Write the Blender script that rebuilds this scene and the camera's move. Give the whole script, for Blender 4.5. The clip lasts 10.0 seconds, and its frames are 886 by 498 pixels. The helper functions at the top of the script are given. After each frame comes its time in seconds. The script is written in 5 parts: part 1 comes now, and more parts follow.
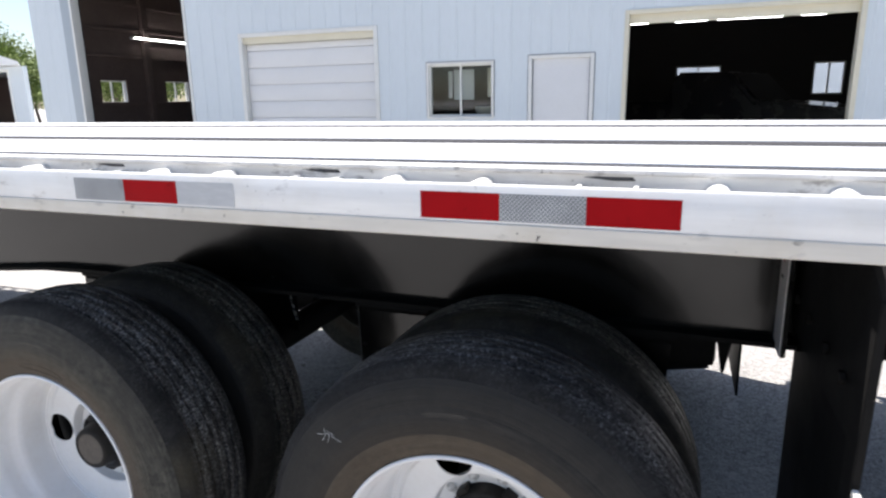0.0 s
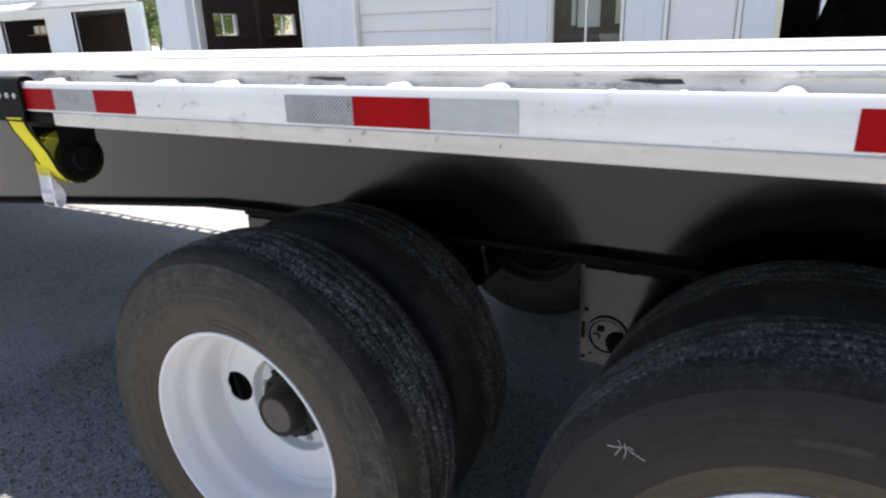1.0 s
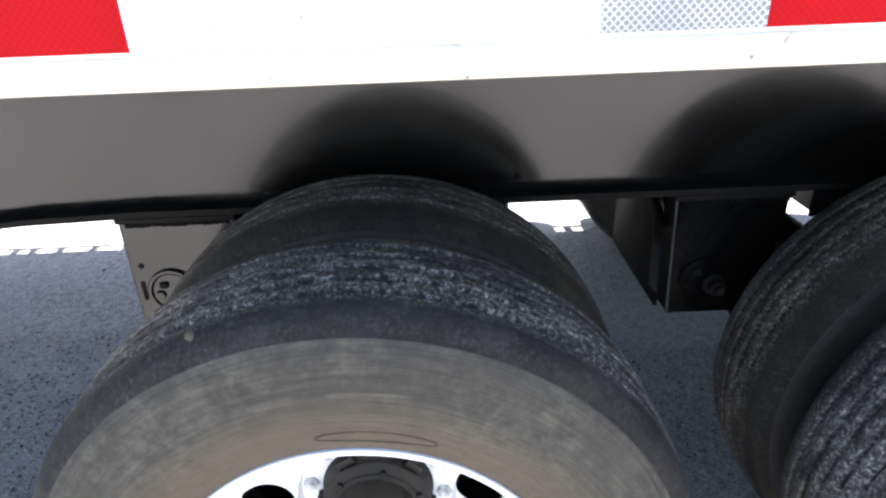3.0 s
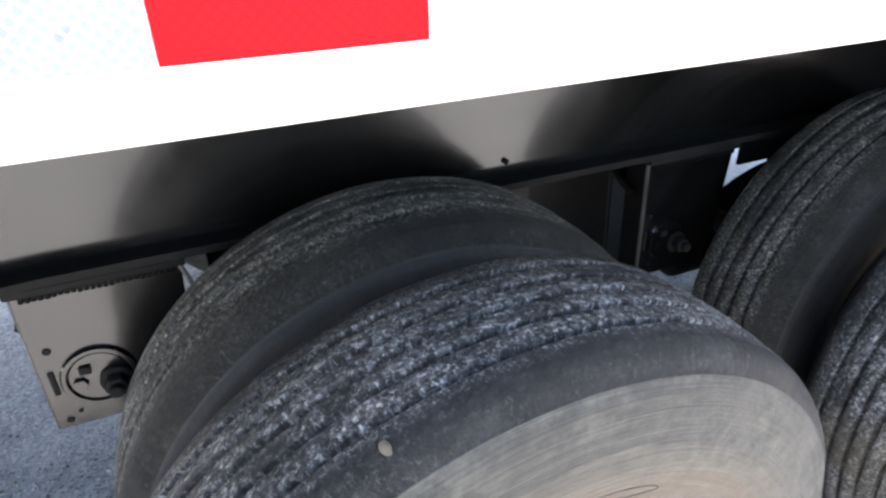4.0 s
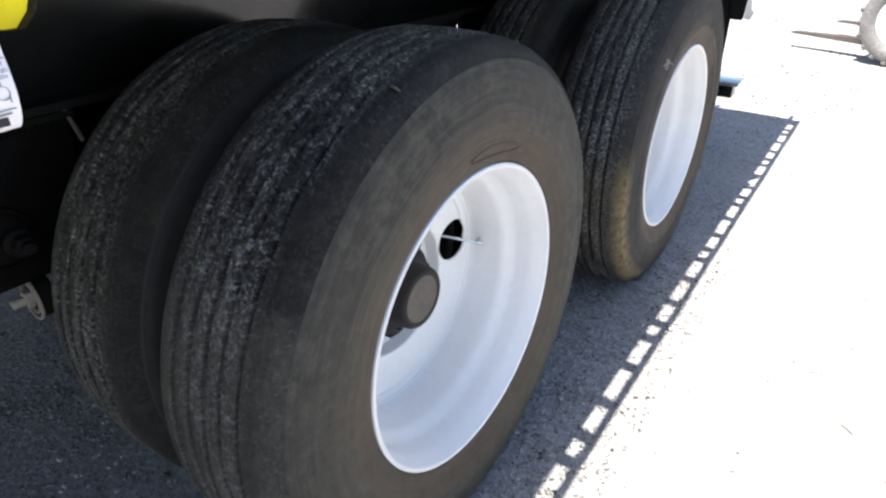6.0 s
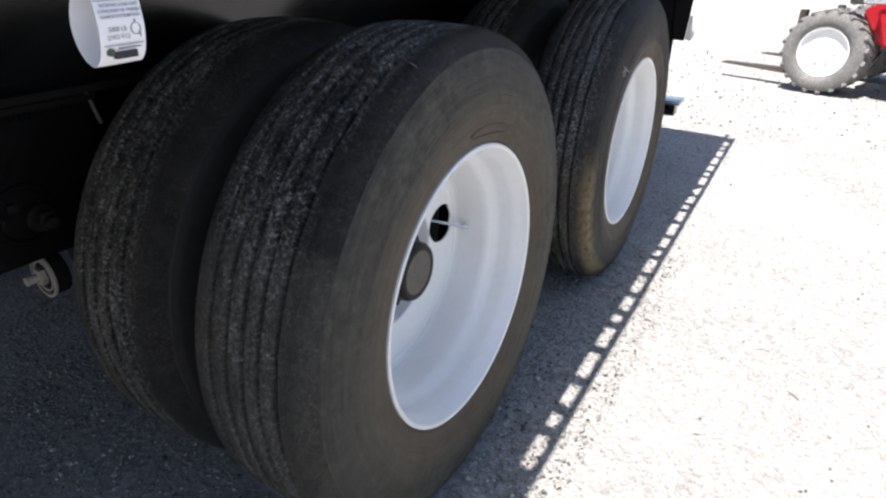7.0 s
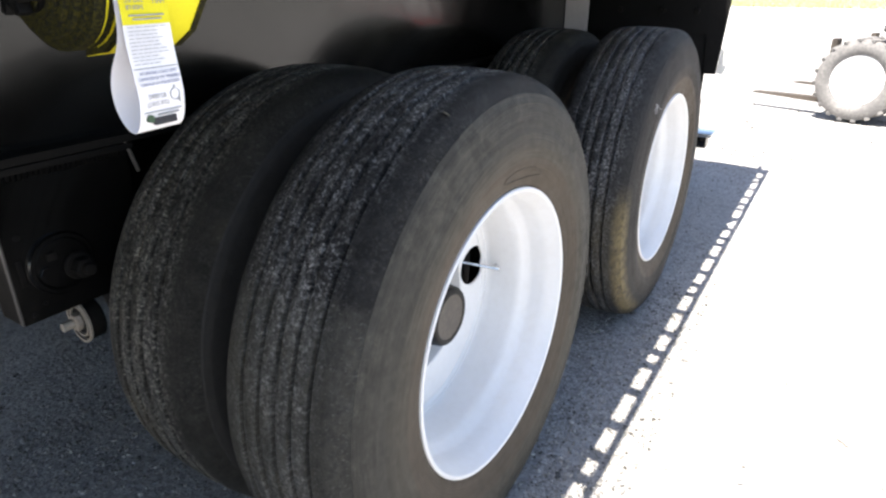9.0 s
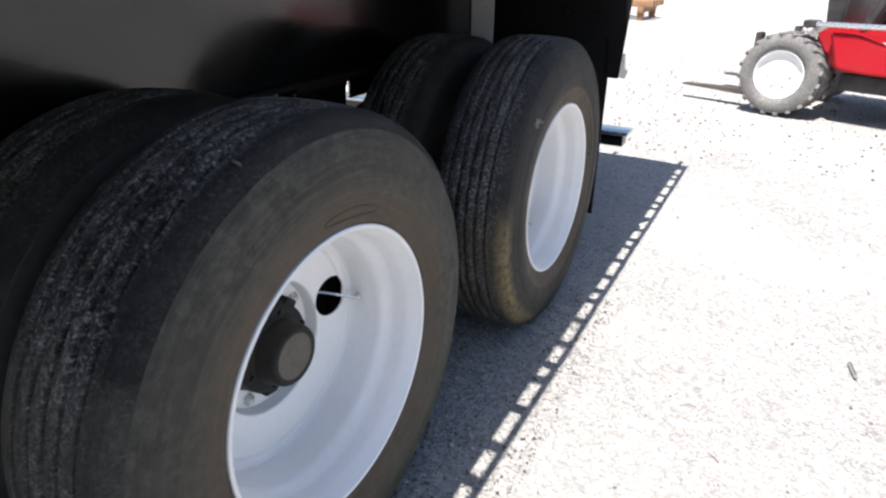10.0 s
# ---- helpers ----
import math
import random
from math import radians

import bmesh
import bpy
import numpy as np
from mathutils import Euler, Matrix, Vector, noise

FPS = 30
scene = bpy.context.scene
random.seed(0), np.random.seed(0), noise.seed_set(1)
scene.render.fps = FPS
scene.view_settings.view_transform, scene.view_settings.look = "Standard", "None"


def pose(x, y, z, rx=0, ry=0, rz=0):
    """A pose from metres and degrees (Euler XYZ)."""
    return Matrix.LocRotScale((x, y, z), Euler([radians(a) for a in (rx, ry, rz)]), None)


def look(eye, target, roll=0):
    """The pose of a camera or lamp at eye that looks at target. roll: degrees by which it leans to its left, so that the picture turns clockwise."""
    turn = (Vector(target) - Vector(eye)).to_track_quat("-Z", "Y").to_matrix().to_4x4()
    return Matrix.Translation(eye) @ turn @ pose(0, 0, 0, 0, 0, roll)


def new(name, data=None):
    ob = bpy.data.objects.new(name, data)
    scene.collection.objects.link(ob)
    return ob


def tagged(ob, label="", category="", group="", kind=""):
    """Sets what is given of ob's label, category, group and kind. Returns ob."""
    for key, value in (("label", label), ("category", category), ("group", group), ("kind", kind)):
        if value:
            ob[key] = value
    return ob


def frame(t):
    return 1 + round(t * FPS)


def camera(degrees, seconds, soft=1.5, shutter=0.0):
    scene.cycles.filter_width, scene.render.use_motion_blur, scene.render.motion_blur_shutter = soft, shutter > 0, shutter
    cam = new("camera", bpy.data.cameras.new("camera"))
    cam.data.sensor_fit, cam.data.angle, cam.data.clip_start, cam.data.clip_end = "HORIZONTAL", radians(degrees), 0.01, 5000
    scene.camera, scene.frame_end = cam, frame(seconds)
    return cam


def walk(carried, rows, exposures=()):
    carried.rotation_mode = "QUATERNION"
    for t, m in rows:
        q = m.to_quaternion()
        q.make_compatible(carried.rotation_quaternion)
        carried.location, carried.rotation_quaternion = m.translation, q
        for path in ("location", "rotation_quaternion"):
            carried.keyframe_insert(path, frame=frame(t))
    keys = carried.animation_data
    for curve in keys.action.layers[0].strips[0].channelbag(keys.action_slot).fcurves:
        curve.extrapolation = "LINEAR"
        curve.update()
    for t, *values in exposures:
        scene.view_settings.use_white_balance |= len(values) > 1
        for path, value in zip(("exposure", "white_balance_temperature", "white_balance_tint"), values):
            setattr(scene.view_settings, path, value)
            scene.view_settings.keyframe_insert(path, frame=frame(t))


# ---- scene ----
cam = camera(70.8, 10.0, soft=2.3, shutter=0.12)
PATH = [
    (0, (1.331, -1.065, 1.504), (0.64, 0.754, 1.042), -0.9),
    (0.2, (1.228, -1.03, 1.476), (0.508, 0.666, 1.014), -1.3),
    (0.5, (1.055, -0.95, 1.454), (0.176, 0.743, 0.854), -2.0),
    (0.7, (0.958, -0.908, 1.433), (0.044, 0.659, 0.87), -3.7),
    (1, (0.815, -0.878, 1.434), (-0.112, 0.772, 0.79), -1.6),
    (1.5, (0.556, -0.857, 1.428), (0.011, 0.84, 0.753), -3.5),
    (2, (0.31, -0.808, 1.412), (-0.051, 0.909, 0.68), -3.1),
    (2.5, (0.074, -0.666, 1.397), (-0.258, 1.033, 0.611), -1.8),
    (2.7, (-0.011, -0.637, 1.385), (-0.226, 1.069, 0.577), -1.7),
    (3.8, (-0.511, -0.395, 1.355), (0.019, 1.19, 0.451), -2.1),
    (4, (-0.566, -0.326, 1.355), (0.141, 1.281, 0.397), -1.3),
    (4.5, (-0.725, -0.274, 1.35), (0.644, 0.898, 0.482), 1.0),
    (5, (-0.856, -0.274, 1.315), (0.568, 0.683, 0.288), 0.3),
    (5.5, (-0.975, -0.393, 1.259), (0.535, 0.531, 0.329), 1.4),
    (5.7, (-1.023, -0.453, 1.216), (0.328, 0.51, 0.291), -0.1),
    (6.8, (-1.259, -0.492, 1.125), (0.201, 0.369, 0.265), 0.1),
    (7.0, (-1.274, -0.479, 1.121), (0.209, 0.367, 0.287), 1.1),
    (7.5, (-1.271, -0.451, 1.147), (0.221, 0.464, 0.406), 0.6),
    (8.0, (-1.277, -0.429, 1.152), (0.177, 0.558, 0.429), 1.2),
    (8.5, (-1.271, -0.431, 1.142), (0.18, 0.555, 0.411), 0.0),
    (9.0, (-1.256, -0.456, 1.142), (0.216, 0.48, 0.388), -0.2),
    (9.5, (-1.18, -0.541, 1.15), (0.348, 0.292, 0.388), -0.9),
    (10.0, (-1.061, -0.609, 1.219), (0.455, 0.209, 0.417), 0.7),
]
EXPOSURES = [(0.0, 1.06, 6570, 13), (0.5, 0.96, 6570, 13), (1.0, 1.03, 6570, 13), (1.5, 1.58, 6570, 13), (2.0, 2.08, 6570, 13), (2.5, 2.35, 6570, 13), (4.0, 3.53, 6570, 13), (4.5, 3.68, 6570, 13), (5.0, 3.28, 6560, 12), (5.5, 2.33, 6560, 12), (7.0, 1.11, 6620, 12), (7.5, 1.27, 6680, 12), (8.0, 1.59, 6810, 12), (8.5, 1.93, 6830, 12), (9.0, 1.88, 6810, 12), (9.5, 1.65, 6710, 12), (10.0, 1.08, 6560, 12)]
SKY, SUNPOWER = 0.088, 5.2
walk(cam, [(t, look(eye, target, roll)) for t, eye, target, roll in PATH], EXPOSURES)

# ---- light ----
SUN = Vector((-0.404, 0.106, 1.0)).normalized()
world = bpy.data.worlds.new("sky")
scene.world = world
world.use_nodes = True
wn = world.node_tree.nodes
sky = wn.new("ShaderNodeTexSky")
sky.sky_type = 'NISHITA'
sky.sun_disc = False
sky.sun_elevation = math.asin(SUN.z)
sky.sun_rotation = math.atan2(SUN.x, SUN.y)
sky.dust_density = 1.0
world.node_tree.links.new(sky.outputs[0], wn["Background"].inputs[0])
wn["Background"].inputs[1].default_value = SKY
sun = new("sun", bpy.data.lights.new("sun", 'SUN'))
sun.data.energy = SUNPOWER
sun.data.angle = radians(0.53)
sun.data.color = (1.0, 0.965, 0.91)
sun.matrix_world = look(SUN * 50, (0, 0, 0))


# ---- materials ----
def tree_of(name):
    m = bpy.data.materials.new(name)
    m.use_nodes = True
    return m, m.node_tree.nodes, m.node_tree.links, m.node_tree.nodes["Principled BSDF"]


def coords(n, l, scale=(1, 1, 1)):
    c = n.new("ShaderNodeTexCoord")
    mp = n.new("ShaderNodeMapping")
    mp.inputs["Scale"].default_value = scale
    l.new(c.outputs["Object"], mp.inputs[0])
    return mp.outputs[0]


def noisy(n, l, vec, scale, detail=4.0, rough=0.6):
    t = n.new("ShaderNodeTexNoise")
    t.inputs["Scale"].default_value = scale
    t.inputs["Detail"].default_value = detail
    t.inputs["Roughness"].default_value = rough
    l.new(vec, t.inputs["Vector"])
    return t.outputs["Fac"]


def ramp(n, l, fac, stops):
    r = n.new("ShaderNodeValToRGB")
    e = r.color_ramp.elements
    while len(e) < len(stops):
        e.new(0.5)
    for k, (p, c) in enumerate(stops):
        e[k].position = p
        e[k].color = (*c, 1) if len(c) == 3 else c
    l.new(fac, r.inputs[0])
    return r.outputs[0]


def mixed(n, l, fac, a, b, mode='MIX'):
    m = n.new("ShaderNodeMix")
    m.data_type = 'RGBA'
    m.blend_type = mode
    for sock, v in ((m.inputs[0], fac), (m.inputs[6], a), (m.inputs[7], b)):
        if isinstance(v, (int, float)):
            sock.default_value = v
        elif isinstance(v, tuple):
            sock.default_value = (*v, 1)
        else:
            l.new(v, sock)
    return m.outputs[2]


def bumped(n, l, bsdf, height, strength, distance):
    b = n.new("ShaderNodeBump")
    b.inputs["Strength"].default_value = strength
    b.inputs["Distance"].default_value = distance
    l.new(height, b.inputs["Height"])
    l.new(b.outputs[0], bsdf.inputs["Normal"])


def grey(v):
    return (v, v, v)


def worn(name, base, dirt, rough=0.5, metal=0.0, big=3.0, fine=60.0, amount=0.5, bump=0.15, dist=0.002, scale=(1, 1, 1), coat=0.0, spread=0.12, shine=0.5):
    """Paint, metal, wood or rubber: a base colour with dirt at a coarse and a fine scale, and uneven gloss."""
    m, n, l, b = tree_of(name)
    v = coords(n, l, scale)
    coarse, grain = noisy(n, l, v, big, 6), noisy(n, l, v, fine, 3)
    k1 = ramp(n, l, coarse, [(0.5 - spread, grey(0)), (0.5 + spread * 1.6, grey(amount))])
    k2 = ramp(n, l, grain, [(0.45, grey(0)), (0.75, grey(amount * 0.7))])
    col = mixed(n, l, k2, mixed(n, l, k1, base, dirt), dirt)
    l.new(col, b.inputs["Base Color"])
    l.new(ramp(n, l, coarse, [(0.3, grey(max(0.03, rough - 0.08))), (0.75, grey(min(1, rough + 0.12)))]), b.inputs["Roughness"])
    b.inputs["Metallic"].default_value = metal
    b.inputs["Coat Weight"].default_value = coat
    b.inputs["Specular IOR Level"].default_value = shine
    bumped(n, l, b, grain, bump, dist)
    return m


def aluminium(name, base, rough, streak, nicks=0.9, dirt=(0.62, 0.58, 0.5), dirty=0.45, scars=0.60):
    """Mill-finish aluminium, dull, with lengthwise streaks, scuffs and small dark nicks."""
    m, n, l, b = tree_of(name)
    v = coords(n, l, (1.2, 14, 14))
    u = coords(n, l)
    st, bl = noisy(n, l, v, 3.0, 5), noisy(n, l, u, 5.0, 6)
    nick = noisy(n, l, u, 62.0, 3, 0.5)
    col = mixed(n, l, ramp(n, l, st, [(0.35, grey(0)), (0.75, grey(streak))]), base, tuple(c * 0.6 for c in base))
    col = mixed(n, l, ramp(n, l, bl, [(0.48, grey(0)), (0.72, grey(dirty))]), col, dirt)
    smudge = noisy(n, l, coords(n, l, (1, 2.0, 2.0)), 13.0, 5, 0.65)
    col = mixed(n, l, ramp(n, l, smudge, [(scars, grey(0)), (scars + 0.12, grey(0.55 + 8 * (0.6 - scars) if nicks else 0.15))]), col, (0.30 - 3 * (0.6 - scars), 0.28 - 2.8 * (0.6 - scars), 0.26 - 2.4 * (0.6 - scars)))
    both = n.new("ShaderNodeMath")
    both.operation = 'MULTIPLY'
    l.new(ramp(n, l, nick, [(0.64, grey(0)), (0.69, grey(1))]), both.inputs[0])
    l.new(ramp(n, l, bl, [(0.5, grey(0)), (0.6, grey(nicks))]), both.inputs[1])
    col = mixed(n, l, both.outputs[0], col, (0.07, 0.06, 0.055))
    l.new(col, b.inputs["Base Color"])
    b.inputs["Metallic"].default_value = 0.2
    l.new(ramp(n, l, st, [(0.3, grey(rough - 0.08)), (0.7, grey(rough + 0.15))]), b.inputs["Roughness"])
    bumped(n, l, b, bl, 0.12, 0.002)
    return m


def rubber(name, base, dust, amount, rings=0.0, blotch=9.0, flecked=0.0, shoulder=None, mud=None, band=(0.045, 0.085, 0.19, 0.25), dusty=None):
    """Tyre rubber: dark, with dust in patches, pale scuffs drawn out round the wheel, and fine moulded rings."""
    m, n, l, b = tree_of(name)
    u = coords(n, l)
    sep = n.new("ShaderNodeSeparateXYZ")
    l.new(u, sep.inputs[0])
    ang = n.new("ShaderNodeMath")
    ang.operation = 'ARCTAN2'
    l.new(sep.outputs[2], ang.inputs[0])
    l.new(sep.outputs[0], ang.inputs[1])
    flat = n.new("ShaderNodeCombineXYZ")
    l.new(sep.outputs[0], flat.inputs[0])
    l.new(sep.outputs[2], flat.inputs[2])
    rad = n.new("ShaderNodeVectorMath")
    rad.operation = 'LENGTH'
    l.new(flat.outputs[0], rad.inputs[0])
    pol = n.new("ShaderNodeCombineXYZ")
    l.new(ang.outputs[0], pol.inputs[0])
    l.new(sep.outputs[1], pol.inputs[1])
    l.new(rad.outputs["Value"], pol.inputs[2])

    def stretched(a, y, r):
        mp = n.new("ShaderNodeMapping")
        mp.inputs["Scale"].default_value = (a, y, r)
        l.new(pol.outputs[0], mp.inputs[0])
        return mp.outputs[0]

    def times(p, q):
        k = n.new("ShaderNodeMath")
        k.operation = 'MULTIPLY'
        l.new(p, k.inputs[0])
        l.new(q, k.inputs[1])
        return k.outputs[0]
    coarse, mid = noisy(n, l, u, blotch, 7, 0.7), noisy(n, l, u, 46.0, 6, 0.75)
    patch = ramp(n, l, coarse, [(0.36, grey(0.08)), (0.64, grey(1))])
    col = mixed(n, l, times(patch, ramp(n, l, mid, [(0.40, grey(0.06)), (0.70, grey(amount))])), base, dust)
    h = mid
    if flecked:
        # worn ribs inside the band, each with its own density, and pale chips of rubber and dust
        half = n.new("ShaderNodeMath")
        half.operation = 'MULTIPLY'
        half.inputs[1].default_value = 3.0
        l.new(sep.outputs[1], half.inputs[0])
        across = ramp(n, l, half.outputs[0], [(3 * band[0], grey(0.06)), (3 * band[1], grey(1)), (3 * band[2], grey(1)), (3 * band[3], grey(0.08))])
        ribs = noisy(n, l, stretched(4.5, 22, 9), 1.0, 4, 0.7)
        scuff = noisy(n, l, stretched(62, 125, 60), 1.0, 6, 0.78)
        pore = noisy(n, l, stretched(105, 215, 100), 1.0, 4, 0.75)
        bright = tuple(min(0.6, c * 4.0) for c in dust)
        wear = times(across, ramp(n, l, ribs, [(0.38, grey(0.16)), (0.60, grey(1))]))
        k = times(wear, ramp(n, l, scuff, [(0.45, grey(0.02)), (0.58, grey(flecked))]))
        # faint cloudy scuffing everywhere, the smooth shoulders included
        cloud = noisy(n, l, u, 21.0, 6, 0.72)
        col = mixed(n, l, ramp(n, l, cloud, [(0.50, grey(0)), (0.64, grey(0.24))]), col, tuple(c * 0.62 for c in dust))
        col = mixed(n, l, k, col, dust)
        col = mixed(n, l, times(k, ramp(n, l, pore, [(0.52, grey(0)), (0.565, grey(1))])), col, bright)
        col = mixed(n, l, times(wear, ramp(n, l, pore, [(0.60, grey(0)), (0.64, grey(0.85))])), col, bright)
        stain = noisy(n, l, u, 3.3, 4, 0.6)
        col = mixed(n, l, ramp(n, l, stain, [(0.53, grey(0)), (0.68, grey(0.45))]), col, (0.085, 0.072, 0.045))
        h = scuff
    if dusty:
        # dust from the yard on the part of the tread that last met the ground, with a ragged edge
        unit0 = n.new("ShaderNodeVectorMath")
        unit0.operation = 'NORMALIZE'
        l.new(flat.outputs[0], unit0.inputs[0])
        dot0 = n.new("ShaderNodeVectorMath")
        dot0.operation = 'DOT_PRODUCT'
        l.new(unit0.outputs[0], dot0.inputs[0])
        dot0.inputs[1].default_value = dusty
        ragged = n.new("ShaderNodeMath")
        ragged.operation = 'MULTIPLY_ADD'
        l.new(mid, ragged.inputs[0])
        ragged.inputs[1].default_value = 0.10
        l.new(dot0.outputs["Value"], ragged.inputs[2])
        low = ramp(n, l, ragged.outputs[0], [(0.60, grey(0)), (0.65, grey(1))])
        film = noisy(n, l, stretched(30, 80, 60), 1.0, 6, 0.8)
        col = mixed(n, l, times(low, ramp(n, l, film, [(0.36, grey(0.22)), (0.66, grey(0.85))])), col, (0.078, 0.075, 0.063))
        col = mixed(n, l, times(low, ramp(n, l, pore if flecked else mid, [(0.59, grey(0)), (0.65, grey(0.6))])), col, (0.15, 0.148, 0.135))
    if rings:
        rn = noisy(n, l, stretched(0.9, 0, rings), 1.0, 4, 0.75)
        add = n.new("ShaderNodeMath")
        add.operation = 'MULTIPLY_ADD'
        l.new(rn, add.inputs[0])
        add.inputs[1].default_value = 2.0
        l.new(mid, add.inputs[2])
        h = add.outputs[0]
        col = mixed(n, l, ramp(n, l, rn, [(0.42, grey(0.0)), (0.62, grey(0.42))]), col, tuple(c * 0.5 for c in base))
        blot = noisy(n, l, stretched(5.0, 0, 26), 1.0, 5, 0.7)
        col = mixed(n, l, ramp(n, l, blot, [(0.44, grey(0.0)), (0.74, grey(0.2))]), col, tuple(c * 0.6 for c in base))
        # brown road dust towards the bead, dark scuffs reaching in from the shoulder
        wob2 = n.new("ShaderNodeMath")
        wob2.operation = 'MULTIPLY_ADD'
        l.new(coarse, wob2.inputs[0])
        wob2.inputs[1].default_value = 0.09
        l.new(rad.outputs["Value"], wob2.inputs[2])
        brown = (dust[0] * 0.80, dust[1] * 0.66, dust[2] * 0.52)
        col = mixed(n, l, ramp(n, l, wob2.outputs[0], [(0.385, grey(0.45)), (0.455, grey(0))]), col, brown)
        cloud = noisy(n, l, u, 17.0, 6, 0.72)
        edge = times(ramp(n, l, wob2.outputs[0], [(0.470, grey(0.25)), (0.512, grey(1))]), ramp(n, l, cloud, [(0.44, grey(0)), (0.60, grey(0.8))]))
        col = mixed(n, l, edge, col, tuple(c * 0.62 for c in base))
        pale = noisy(n, l, stretched(2.2, 0, rings * 0.62), 1.0, 5, 0.75)
        col = mixed(n, l, times(patch, ramp(n, l, pale, [(0.48, grey(0.0)), (0.70, grey(0.30))])), col, tuple(c * 1.25 for c in dust))
    if shoulder:
        wob = n.new("ShaderNodeMath")
        wob.operation = 'MULTIPLY_ADD'
        l.new(coarse, wob.inputs[0])
        wob.inputs[1].default_value = 0.05
        l.new(rad.outputs["Value"], wob.inputs[2])
        col = mixed(n, l, ramp(n, l, wob.outputs[0], [(0.425, grey(0)), (0.497, grey(0.85))]), col, shoulder)
    if mud:
        unit = n.new("ShaderNodeVectorMath")
        unit.operation = 'NORMALIZE'
        l.new(flat.outputs[0], unit.inputs[0])
        dot = n.new("ShaderNodeVectorMath")
        dot.operation = 'DOT_PRODUCT'
        l.new(unit.outputs[0], dot.inputs[0])
        dot.inputs[1].default_value = mud
        arc = ramp(n, l, dot.outputs["Value"], [(0.74, grey(0)), (0.90, grey(1))])
        rim = times(ramp(n, l, rad.outputs["Value"], [(0.432, grey(0)), (0.458, grey(1))]), ramp(n, l, sep.outputs[1], [(0.026, grey(1)), (0.05, grey(0))]))
        col = mixed(n, l, times(times(arc, rim), ramp(n, l, mid, [(0.36, grey(0.15)), (0.58, grey(0.85))])), col, (0.20, 0.155, 0.075))
    l.new(col, b.inputs["Base Color"])
    b.inputs["Specular IOR Level"].default_value = 0.34
    if flecked:
        l.new(ramp(n, l, k, [(0.0, grey(0.17)), (0.5, grey(0.5))]), b.inputs["Specular IOR Level"])
        l.new(ramp(n, l, wear, [(0.1, grey(0.58)), (0.7, grey(0.42))]), b.inputs["Roughness"])
        bumped(n, l, b, h, 1.0, 0.006)
    else:
        l.new(ramp(n, l, coarse, [(0.3, grey(0.55)), (0.7, grey(0.82))]), b.inputs["Roughness"])
        bumped(n, l, b, h, 0.6, 0.003)
    return m


def tape_material(name, base, lattice, shine):
    m, n, l, b = tree_of(name)
    c = n.new("ShaderNodeTexCoord")
    waves = []
    for turn in (45, -45):
        mp = n.new("ShaderNodeMapping")
        mp.inputs["Rotation"].default_value = (0, radians(turn), 0)
        l.new(c.outputs["Object"], mp.inputs[0])
        w = n.new("ShaderNodeTexWave")
        w.bands_direction = 'X'
        w.inputs["Scale"].default_value = 56.0
        l.new(mp.outputs[0], w.inputs["Vector"])
        waves.append(ramp(n, l, w.outputs["Fac"], [(0.84, grey(0)), (0.93, grey(1))]))
    both = mixed(n, l, 1.0, waves[0], waves[1], 'LIGHTEN')
    spots = noisy(n, l, c.outputs["Object"], 26.0, 4)
    col = mixed(n, l, both, base, lattice)
    col = mixed(n, l, ramp(n, l, spots, [(0.60, grey(0)), (0.68, grey(0.5))]), col, tuple(v * 0.45 for v in base))
    faded = noisy(n, l, c.outputs["Object"], 7.0, 4, 0.6)
    col = mixed(n, l, ramp(n, l, faded, [(0.42, grey(0)), (0.66, grey(0.5))]), col, tuple(v * 0.62 for v in base))
    l.new(col, b.inputs["Base Color"])
    b.inputs["Roughness"].default_value = 0.42
    b.inputs["Specular IOR Level"].default_value = shine
    return m


